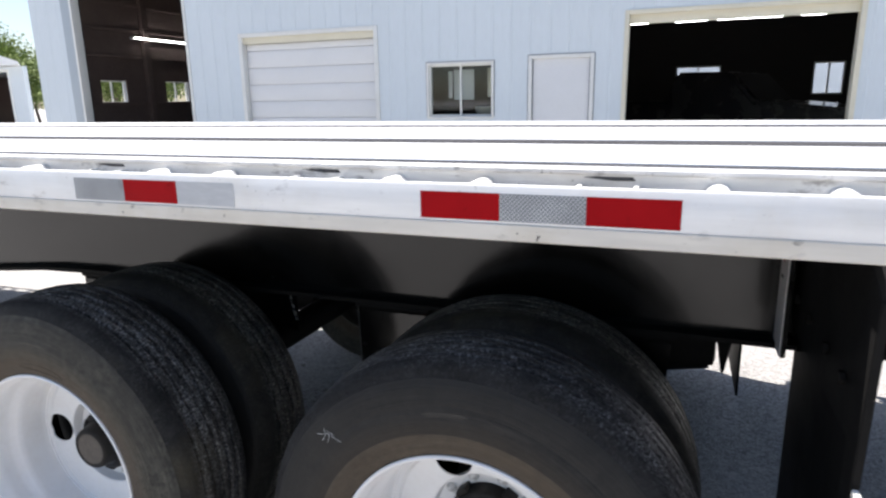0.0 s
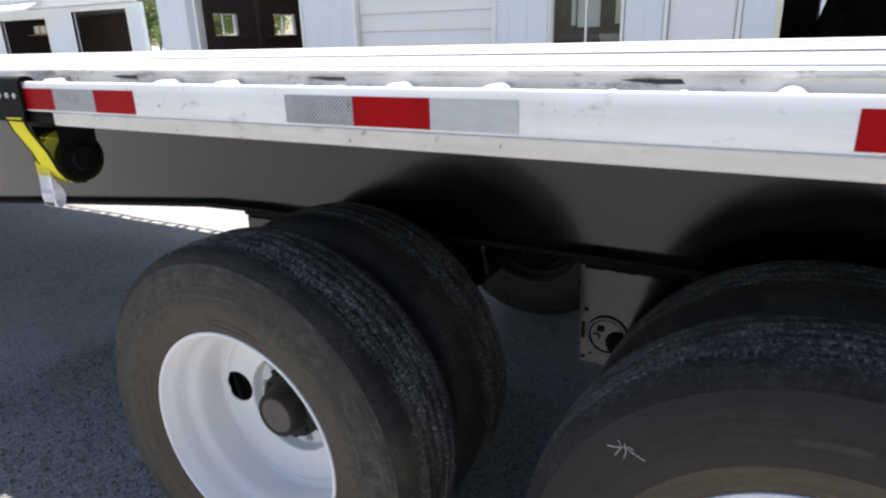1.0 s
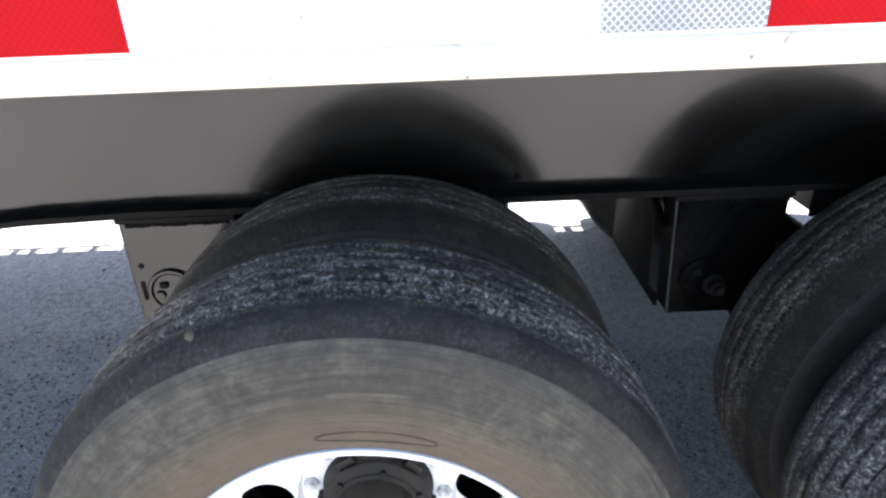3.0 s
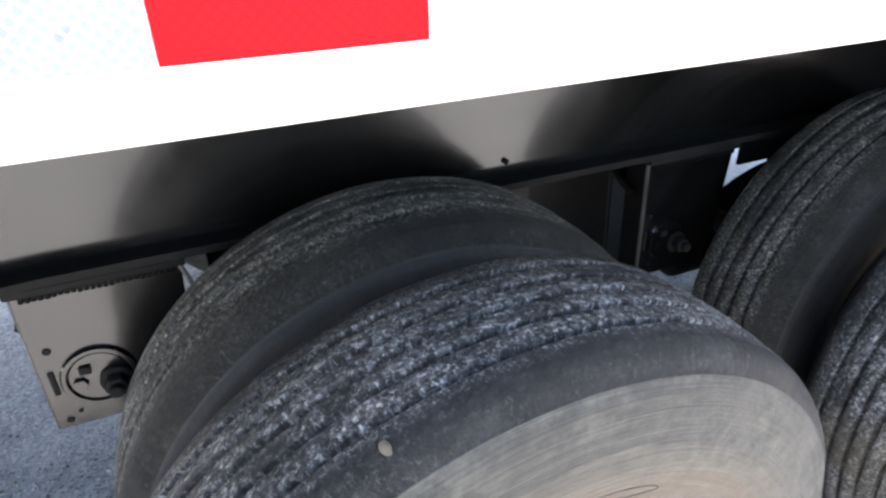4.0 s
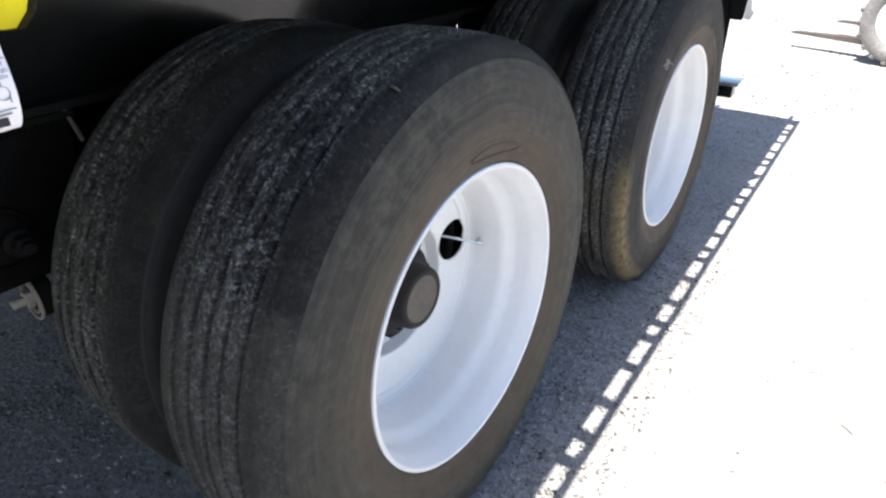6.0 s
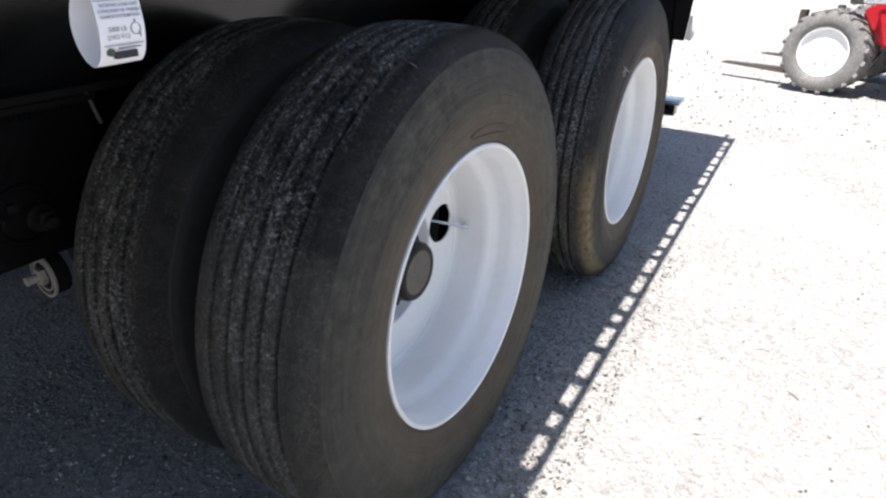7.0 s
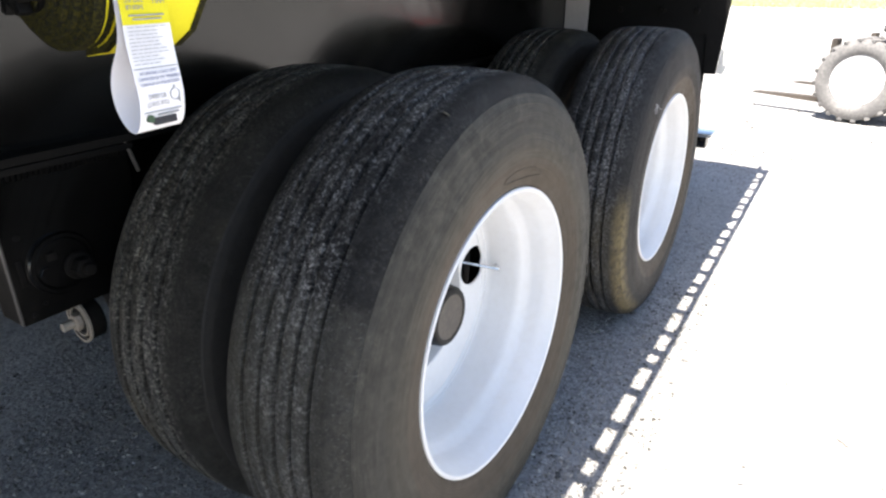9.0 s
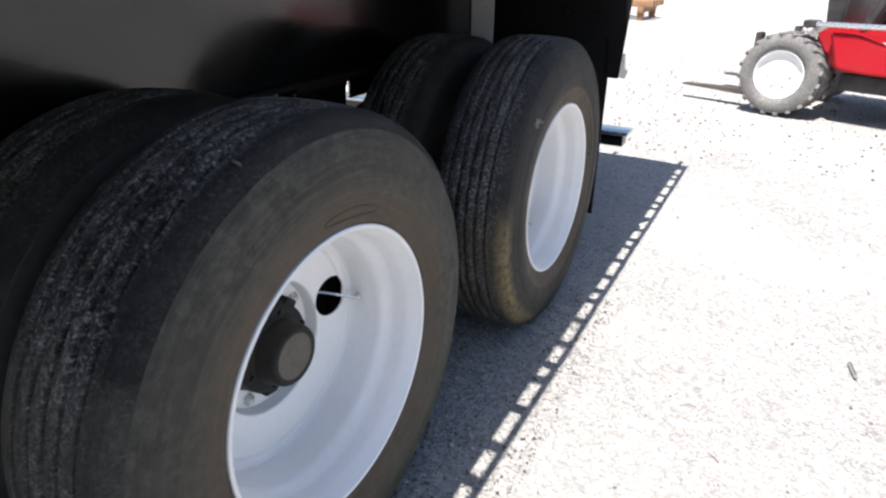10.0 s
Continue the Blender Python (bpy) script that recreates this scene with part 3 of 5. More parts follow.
def tape(cuts, colours):
    for lo, hi, c in zip(cuts, cuts[1:], colours):
        b = box((lo + 0.0004, -0.0012, 1.2925), (hi, -0.0001, 1.3425), 0.0)
        part("reflective_tape", b, {"r": M_RED, "s": M_SILVER, "p": M_SILVERP}[c], trailer, {"r": "red reflective tape", "s": "silver honeycomb reflective tape", "p": "smooth silver reflective tape"}[c])


tape((0.0, 0.1524, 0.3048, 0.4572), "srp")
tape((0.883, 1.0354, 1.1878, 1.3402), "rsr")
tape((-0.877, -0.722, -0.566, -0.428), "rsr")


# main beams, deeper towards the front
def beam_bottom(x):
    pts = [(FRONT, 0.50), (-3.6, 0.62), (-2.1, 0.765), (-1.43, 0.826), (-1.05, 0.86), (-0.8, 0.868), (REAR, 0.866)]
    for (a, p), (c, q) in zip(pts, pts[1:]):
        if x <= c:
            k = (x - a) / (c - a)
            k = k * k * (3 - 2 * k) if c == -0.8 else k
            return p + (q - p) * k
    return pts[-1][1]


def beam():
    xs = [FRONT, -3.6, -2.8, -2.1, -1.7, -1.43, -1.2, -1.05, -0.95, -0.8, REAR - 0.02]
    web = slab([(x, beam_bottom(x) + 0.014) for x in xs] + [(REAR - 0.02, 1.30), (FRONT, 1.30)], 'Y', 0.698, 0.708)
    low = bmesh.new()
    rows = []
    for x in xs:
        z = beam_bottom(x)
        rows.append([low.verts.new((x, y, z + d)) for y, d in ((0.650, 0), (0.757, 0), (0.757, 0.014), (0.650, 0.014))])
    for p, q in zip(rows, rows[1:]):
        for k in range(4):
            low.faces.new((p[k], q[k], q[(k + 1) % 4], p[(k + 1) % 4]))
    low.faces.new(rows[0])
    low.faces.new(rows[-1][::-1])
    bmesh.ops.recalc_face_normals(low, faces=low.faces[:])
    return web, low


for flip in (False, True):
    web, low = beam()
    if flip:
        web, low = mirror_y(web), mirror_y(low)
    b = part("main_beam", web, M_FRAME, trailer, "glossy black main beam")
    part("bottom_flange", low, M_UNDER, b)
b = bmesh.new()
for k in range(40):
    x = FRONT + 0.15 + k * 0.305
    if x < REAR - 0.05:
        box((x, 0.13, 1.268), (x + 0.05, WIDTH - 0.13, 1.348), 0.003, b)
tagged(part("crossmembers", b, M_UNDER, trailer), kind="stuff")
part("bolt", cylinder((0.024, 0.6975, 0.911), (0.024, 0.690, 0.911), 0.006, 12, 0.002), M_UNDER, trailer)
part("rear_sill", box((REAR - 0.018, 0.0, 1.10), (REAR, WIDTH, 1.352), 0.004), M_UNDER, trailer)


# ---- wheels ----
def tyre_mesh(grooves=(0.072, 0.104, 0.135, 0.167, 0.203)):
    """A worn highway tyre: ragged narrow grooves, rounded shoulders, and bulged sidewalls with an oval badge."""
    R, W, n = 0.505, 0.282, 264
    prof, slots, ragged = [], [], []

    def put(r, a, s, k=0.0):
        prof.append((r, a))
        slots.append(s)
        ragged.append(k)
    side = [(0.290, 0.030), (0.298, 0.021), (0.308, 0.017), (0.318, 0.0150), (0.323, 0.0123), (0.333, 0.0110), (0.338, 0.0080), (0.352, 0.0052), (0.366, 0.0034), (0.370, 0.0020), (0.386, 0.0020), (0.400, 0.0032), (0.404, 0.0046), (0.412, 0.0056), (0.415, 0.0051), (0.424, 0.0072), (0.427, 0.0067), (0.435, 0.0092), (0.438, 0.0087), (0.447, 0.0120), (0.450, 0.0116), (0.459, 0.0150), (0.4665, 0.0178), (0.4690, 0.0186), (0.4712, 0.0207), (0.4765, 0.0238), (0.4845, 0.0290), (0.4905, 0.0348), (0.4950, 0.0415)]
    for r, a in side:
        put(r, a, 2 if r < 0.352 else 1 if r < 0.4689 else 0)
    lo, hi = 0.050, W - 0.050

    def crown(y):
        return R - 0.0065 * abs((y - W / 2) / (W / 2 - lo)) ** 2.2
    put(crown(lo), lo, 0)
    last = lo
    for c in grooves:
        put(crown((last + c) / 2), (last + c) / 2, 0)
        for d, depth, k in ((-0.0062, 0.0, 1.0), (-0.0047, 0.0012, 1.0), (-0.0039, 0.0110, 0.7), (0.0039, 0.0110, 0.7), (0.0047, 0.0012, 1.0), (0.0062, 0.0, 1.0)):
            put(crown(c) - depth, c + d, 0, k)
        last = c
    put(crown((last + hi) / 2), (last + hi) / 2, 0)
    put(crown(hi), hi, 0)
    for r, a in reversed(side):
        put(r, W - a, 0 if r > 0.4725 else 3 if r > 0.352 else 2)
    b = bmesh.new()
    rings = []
    for j, ((r, a), k) in enumerate(zip(prof, ragged)):
        ring = []
        for i in range(n):
            t = 2 * math.pi * i / n
            c, q = math.cos(t), math.sin(t)
            rr, aa = r, a
            if k:
                aa += k * (0.0013 * noise.noise((c * 34, q * 34, j // 3 * 1.7)) + 0.0012 * noise.noise((c * 9, q * 9, 5 + j // 7)))
            if r > 0.47:
                rr *= 1 + 0.0018 * noise.noise((c * 4, a * 18, q * 4)) + 0.0006 * noise.noise((c * 30, a * 60, q * 30))
            ring.append(b.verts.new((rr * c, aa, rr * q)))
        rings.append(ring)
    for j, (p, q) in enumerate(zip(rings, rings[1:])):
        for i in range(n):
            b.faces.new((p[i], p[(i + 1) % n], q[(i + 1) % n], q[i])).material_index = slots[j]
    bmesh.ops.recalc_face_normals(b, faces=b.faces[:])
    # oval badge outline near the bead
    ring = [(0.326 + 0.010 * math.sin(k * math.pi / 20), 1.45 + 0.24 * math.cos(k * math.pi / 20)) for k in range(41)]
    tube([(r * math.cos(t), 0.0129 - (r - 0.32) * 0.25, r * math.sin(t)) for r, t in ring], 0.0005, 6, b)
    return mesh_of(b, "tyre", [M_TREAD, M_SIDE, M_BEAD, M_GAP], 40)


def rim_mesh():
    """A white steel disc wheel: rolled lip, stepped barrel, dished disc with two round openings."""
    n = 240
    prof = [(0.2905, 0.034), (0.2945, 0.030), (0.2965, 0.024), (0.2955, 0.0185), (0.2915, 0.0165), (0.2875, 0.0185), (0.2845, 0.025), (0.2825, 0.034), (0.2765, 0.044), (0.2735, 0.060), (0.2725, 0.082), (0.2695, 0.092), (0.2600, 0.104), (0.2555, 0.112), (0.2535, 0.124), (0.2535, 0.180), (0.2528, 0.189), (0.2500, 0.1945), (0.2440, 0.1957)]
    b = lathe(prof, n)

    def depth(r):
        return 0.1957 + 0.08 * (0.2440 - r) + 0.0065 * math.exp(-((0.2345 - r) / 0.0055) ** 2) + 0.032 / (1 + math.exp((r - 0.1385) / 0.0010))
    rs = [0.2440 - 0.004 * k for k in range(24)] + [0.1475, 0.1435, 0.1410, 0.1396, 0.1385, 0.1374, 0.136, 0.128, 0.100]
    holes = [(0.190 * math.cos(t), 0.190 * math.sin(t)) for t in (radians(10), radians(177))]
    HR = 0.0475
    rings = [[b.verts.new((r * math.cos(2 * math.pi * k / n), depth(r), r * math.sin(2 * math.pi * k / n))) for k in range(n)] for r in rs]
    made = set()
    for p, q in zip(rings, rings[1:]):
        for k in range(n):
            vs = (p[k], p[(k + 1) % n], q[(k + 1) % n], q[k])
            c = sum((v.co for v in vs), Vector()) / 4
            if all(math.hypot(c.x - u, c.z - w) > HR for u, w in holes):
                b.faces.new(vs)
                made.update(vs)
    for u, w in holes:
        rim = [v for v in made if len(v.link_faces) < 4 and math.hypot(v.co.x - u, v.co.z - w) < HR + 0.009 and 0.11 < math.hypot(v.co.x, v.co.z) < 0.2425]
        for v in rim:
            d = Vector((v.co.x - u, 0, v.co.z - w)).normalized() * HR
            v.co = Vector((u + d.x, depth(math.hypot(u + d.x, w + d.z)), w + d.z))
        steps = 48
        one = []
        for k in range(steps):
            x, z = u + HR * math.cos(2 * math.pi * k / steps), w + HR * math.sin(2 * math.pi * k / steps)
            one.append(b.verts.new((x, depth(math.hypot(x, z)) - 0.0008, z)))
        two = [b.verts.new(v.co + Vector((0, 0.004, 0))) for v in one]
        for k in range(steps):
            b.faces.new((one[k], one[(k + 1) % steps], two[(k + 1) % steps], two[k]))
    bmesh.ops.delete(b, geom=[v for v in b.verts if not v.link_faces], context='VERTS')
    bmesh.ops.remove_doubles(b, verts=b.verts[:], dist=1e-5)
    bmesh.ops.recalc_face_normals(b, faces=b.faces[:])
    lathe([(0.2905, 0.034), (0.283, 0.05), (0.281, 0.09), (0.264, 0.112), (0.262, 0.19), (0.281, 0.22), (0.2905, 0.248), (0.2955, 0.262), (0.284, 0.262), (0.272, 0.24), (0.254, 0.205)], 64, 'Y', b, None, [1] * 11)
    return mesh_of(b, "wheel", [M_WHITE, M_UNDER], 32)


def hub_mesh():
    b = lathe([(0.0001, 0.192), (0.082, 0.192), (0.094, 0.200), (0.096, 0.214), (0.096, 0.232), (0.100, 0.244), (0.106, 0.247), (0.106, 0.262), (0.09, 0.264)], 48)
    for k in range(5):
        box((0.090, 0.206, -0.017), (0.108, 0.247, 0.017), 0.004, b, Matrix.Rotation(2 * math.pi * (k + 0.35) / 5, 4, 'Y'))
    return mesh_of(b, "hub", [M_HUB], 35)


def cap_mesh():
    b = lathe([(0.0001, 0.1445), (0.046, 0.1445), (0.049, 0.1440), (0.051, 0.1425), (0.057, 0.1425), (0.0615, 0.145), (0.0645, 0.151), (0.0700, 0.186), (0.077, 0.190), (0.077, 0.1925)], 48, slots=[1, 1, 0, 0, 0, 0, 0, 0, 0, 0])
    for k in range(6):
        t = 2 * math.pi * k / 6 + 0.3
        cylinder((0.080 * math.cos(t), 0.186, 0.080 * math.sin(t)), (0.080 * math.cos(t), 0.193, 0.080 * math.sin(t)), 0.0065, 6, 0.001, b)
    return mesh_of(b, "hub_cap", [M_HUB, M_CAP], 35)


def nut_mesh():
    b = cylinder((0, 0.0, 0), (0, -0.004, 0), 0.018, 20, 0.001)
    cylinder((0, -0.006, 0), (0, -0.019, 0), 0.0150, 6, 0.003, b)
    cylinder((0, -0.019, 0), (0, -0.024, 0), 0.0085, 12, 0.002, b)
    return mesh_of(b, "lug_nut", [M_NUT], 30)


def stem_mesh():
    b = tube([(0.180, 0.252, 0.034), (0.200, 0.222, 0.028), (0.224, 0.182, 0.019), (0.239, 0.160, 0.013)], 0.0034, 8)
    cylinder((0.239, 0.166, 0.013), (0.243, 0.157, 0.013), 0.0062, 10, 0.001, b)
    box((0.236, 0.168, 0.006), (0.252, 0.172, 0.020), 0.001, b)
    return mesh_of(b, "valve_stem", [M_CHROME], 30)


REAR_TYRE = tyre_mesh()
REAR_TYRE.materials[0], REAR_TYRE.materials[1] = M_TREADR, M_SIDER
INNER_TYRE = tyre_mesh((0.077, 0.113, 0.150, 0.187))
INNER_TYRE.materials[0] = M_TREADI
TYRE, RIM, HUB, CAP, NUT, STEM = tyre_mesh(), rim_mesh(), hub_mesh(), cap_mesh(), nut_mesh(), stem_mesh()
# inner wheels: the white wheel again, with grime and shade in its colour
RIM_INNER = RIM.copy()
RIM_INNER.materials[0] = M_GRIMESHADE


def dual(x, z, flip, spin, spin2, rubber_mesh):
    """An outer and an inner wheel on one hub."""
    base = pose(x, WIDTH, z, 0, 0, 180) if flip else pose(x, 0, z)
    for inner in (False, True):
        at = base @ (pose(0, 0.613, 0, 0, 0, 180) @ pose(0, 0, 0, 0, spin2) if inner else pose(0, 0, 0, 0, spin))
        w = part("wheel", RIM_INNER if inner else RIM, None, trailer, "grimy steel disc wheel, greyed for the shade behind the outer one" if inner else "white painted steel disc wheel", at=at)
        ty = part("tyre", INNER_TYRE if inner else rubber_mesh, None, w, "worn dusty black highway tyre")
        if inner:
            ty.scale = (0.97, 1, 0.97)
        if not inner:
            part("hub", HUB, None, w, "black hub")
            part("hub_cap", CAP, None, w, "dusty brown-black hub cap")
            for k in range(10):
                t = 2 * math.pi * (k + 0.78) / 10
                part("lug_nut", NUT, None, w, at=pose(0.1205 * math.cos(t), 0.2500, 0.1205 * math.sin(t)))
            part("valve_stem", STEM, None, w, "thin steel valve stem")


for (x, z), spin, rubber_mesh in zip(AXLES, (0.0, 62.0), (TYRE, REAR_TYRE)):
    dual(x, z, False, spin, 25 + spin, rubber_mesh)
    dual(x, z, True, spin + 33, 10, rubber_mesh)
    b = cylinder((x, 0.30, z), (x, WIDTH - 0.30, z), 0.064, 24)
    for y0, y1 in ((0.395, 0.60), (WIDTH - 0.60, WIDTH - 0.395)):
        cylinder((x, y0, z), (x, y1, z), 0.208, 40, 0.02, b)
    part("axle", b, M_UNDER, trailer, "black axle tube with brake drums")


# ---- suspension ----
def hanger(x, flip, top=0.010, low=0.019, foot=0.563):
    """A plate hanger with a flanged pivot, its bolts and slotted marks."""
    turn = mirror_y if flip else (lambda q: q)
    out = [(x + top, 0.852), (x + low, foot), (x + 0.235, foot), (x + 0.255, 0.852)]
    h = part("spring_hanger", turn(slab(out, 'Y', 0.664, 0.674, 0.0015)), M_FRAME, trailer, "glossy black plate spring hanger")
    part("side_plate", turn(slab(out, 'Y', 0.790, 0.800, 0.0015)), M_FRAME, h)
    part("front_plate", turn(slab([(x + top + 0.002, 0.850), (x + low + 0.002, foot + 0.002), (x + low + 0.009, foot + 0.002), (x + top + 0.009, 0.850)], 'Y', 0.6745, 0.7895, 0.001)), M_FRAME, h)
    part("top_plate", turn(box((x + top - 0.006, 0.655, 0.8525), (x + 0.262, 0.805, 0.8645), 0.002)), M_UNDER, h)
    part("worn_edge", turn(slab([(x + top - 0.0026, 0.850), (x + low - 0.0026, foot + 0.001), (x + low - 0.0006, foot + 0.001), (x + top - 0.0006, 0.850)], 'Y', 0.6645, 0.6735)), M_EDGEWORN, h, "grey worn front edge")
    part("edge_strip", turn(slab([(x + top - 0.002, 0.850), (x + low - 0.002, foot + 0.002), (x + low + 0.0015, foot + 0.002), (x + top + 0.0015, 0.850)], 'Y', 0.6745, 0.7350)), M_HANGER, h)
    # thin black bar slanting across the front plate
    part("diagonal_bar", turn(tube([(x + top - 0.008, 0.792, 0.812), (x + top - 0.010, 0.702, 0.775)], 0.009, 8)), M_HANGER, h)
    bead = bmesh.new()
    r = random.Random(4)
    for k in range(26):
        u = x + top + 0.012 + 0.009 * k
        box((u, 0.6595, 0.8425 + r.uniform(-0.002, 0.001)), (u + 0.0075, 0.6638, 0.852), 0.0015, bead)
    tagged(part("weld_bead", turn(bead), M_HANGER, h), kind="stuff")
    cx, cz = x + 0.090, foot + 0.092
    ring = lathe([(0.046, 0.664), (0.046, 0.660), (0.049, 0.656), (0.055, 0.656), (0.058, 0.660), (0.058, 0.664)], 36, 'Y', None, Matrix.Translation((cx, 0, cz)))
    part("pivot_ring", turn(ring), M_FRAME, h)
    part("pivot_disc", turn(cylinder((cx, 0.6638, cz), (cx, 0.6595, cz), 0.0455, 32, 0.001)), M_FRAME, h)
    nut = cylinder((cx + 0.024, 0.659, cz - 0.012), (cx + 0.024, 0.650, cz - 0.012), 0.026, 20, 0.002)
    cylinder((cx + 0.024, 0.650, cz - 0.012), (cx + 0.024, 0.628, cz - 0.012), 0.019, 6, 0.002, nut)
    cylinder((cx + 0.024, 0.628, cz - 0.012), (cx + 0.024, 0.614, cz - 0.012), 0.011, 12, 0.002, nut)
    part("pivot_bolt", turn(nut), M_UNDER, h)
    part("lock_bolt", turn(box((cx - 0.026, 0.653, cz + 0.012), (cx - 0.008, 0.659, cz + 0.026), 0.002)), M_UNDER, h)
    part("lock_nut", turn(cylinder((cx - 0.030, 0.659, cz - 0.008), (cx - 0.030, 0.653, cz - 0.008), 0.0125, 6, 0.001)), M_FRAME, h)
    for dx, dz, r in ((0.030, 0.159, 0.0065), (0.026, 0.016, 0.006), (0.046, 0.030, 0.004)):
        part("rivet", turn(cylinder((x + dx, 0.6642, foot + dz), (x + dx, 0.6615, foot + dz), r, 12, 0.001)), M_UNDER, h)
    part("slot_mark", turn(box((cx - 0.071, 0.6615, cz - 0.020), (cx - 0.062, 0.6642, cz + 0.028), 0.002)), M_UNDER, h)


for flip in (False, True):
    for x in (-0.856, 0.362, 1.09):
        hanger(x, flip, *((0.008, 0.006, 0.588) if x < 0 else ()))
    for ax, az in AXLES:
        b = bmesh.new()
        for k in range(3):
            pts = []
            for j in range(13):
                u = -1 + j / 6
                pts.append((ax + u * (0.27 - 0.05 * k), 0.732, 0.655 + 0.085 * (1 - u * u) - 0.014 * k))
            merged(b, ribbon(pts, (0, 1, 0), 0.038, 0.012))
        box((ax - 0.06, 0.68, az + 0.03), (ax + 0.06, 0.785, 0.70), 0.006, b)
        part("leaf_spring", mirror_y(b) if flip else b, M_UNDER, trailer, "black leaf spring")
        b = bmesh.new()
        for dx in (-0.05, 0.05):
            for y in (0.688, 0.776):
                cylinder((ax + dx, y, az - 0.09), (ax + dx, y, 0.77), 0.009, 10, 0.002, b)
        part("u_bolt", mirror_y(b) if flip else b, M_UNDER, trailer)
        b = cylinder((ax - 0.30, 0.86, az - 0.02), (ax - 0.15, 0.86, az - 0.02), 0.078, 28, 0.015)
        cylinder((ax - 0.15, 0.86, az - 0.02), (ax - 0.02, 0.86, az - 0.02), 0.012, 10, 0.0, b)
        part("brake_chamber", mirror_y(b) if flip else b, M_UNDER, trailer)
eye = pose(-0.734, 0.722, 0.528, 0, 0, -3)
ring = part("spring_eye", cylinder((0, 0, 0), (0.03, 0, 0), 0.043, 28, 0.003), M_UNDER, trailer, "spring eye with bare metal rings", at=eye)
part("eye_ring", lathe([(0.0405, -0.0005), (0.0405, -0.005), (0.0455, -0.005), (0.0455, -0.0005)], 30, 'X'), M_RUST, ring)
part("eye_ring", lathe([(0.029, -0.0005), (0.029, -0.004), (0.033, -0.004), (0.033, -0.0005)], 26, 'X'), M_RUST, ring)
nut = cylinder((-0.0005, 0, 0), (-0.014, 0, 0), 0.018, 6, 0.002)
cylinder((-0.014, 0, 0), (-0.036, 0, 0), 0.009, 12, 0.001, nut)
part("eye_bolt", nut, M_RUST, ring)
part("air_hose", tube([(0.012, 0.80, 0.866), (0.012, 0.805, 0.80), (0.018, 0.815, 0.74), (0.022, 0.822, 0.71)], 0.005), M_CHROME, trailer, "pale hose behind the wheel")
part("air_hose", tube([(-0.621, 0.67, 0.868), (-0.609, 0.66, 0.876), (-0.59, 0.66, 0.807)], 0.0042), M_EDGEWORN, trailer, "thin grey hose behind the wheel")

for x, z, r in ((-0.72, 0.70, 0.045), (0.50, 0.72, 0.05)):
    part("cross_tube", cylinder((x, 0.80, z), (x, WIDTH - 0.80, z), r, 20), M_UNDER, trailer, "black cross tube between the hangers")
for ax, az in AXLES:
    for y in (0.86, WIDTH - 0.86):
        if ax > 0:
            part("torque_arm", tube([(ax + 0.02, y, az + 0.10), (ax + 0.30, y, az + 0.20), (ax + 0.50, y, az + 0.24)], 0.028), M_UNDER, trailer)
            part("equaliser", box((ax + 0.20, y - 0.04, 0.72), (ax + 0.52, y + 0.02, 0.862), 0.02), M_UNDER, trailer)
# added plates that close gaps where bright ground would show through
for x0, x1, y0, y1, z0, z1 in ((0.40, 0.41, 0.801, 1.20, 0.50, 0.866), (0.39, 0.645, 0.71, 0.788, 0.72, 0.8515), (0.70, 0.95, 0.71, 0.72, 0.778, 0.8515), (-0.56, -0.02, 0.885, 0.897, 0.64, 0.84), (0.408, 0.62, 0.885, 0.897, 0.62, 0.86), (1.04, 1.30, 0.885, 0.897, 0.72, 0.86)):
    part("gap_blocker", box((x0, y0, z0), (x1, y1, z1), 0.003), M_UNDER, trailer, "black plate added to block the view through the frame")
# air tank across the frame and the brace in front of the axles
part("air_tank", cylinder((-1.9, 1.05, 0.80), (-1.9, 1.95, 0.80), 0.12, 36, 0.04), M_UNDER, trailer, "black air tank")

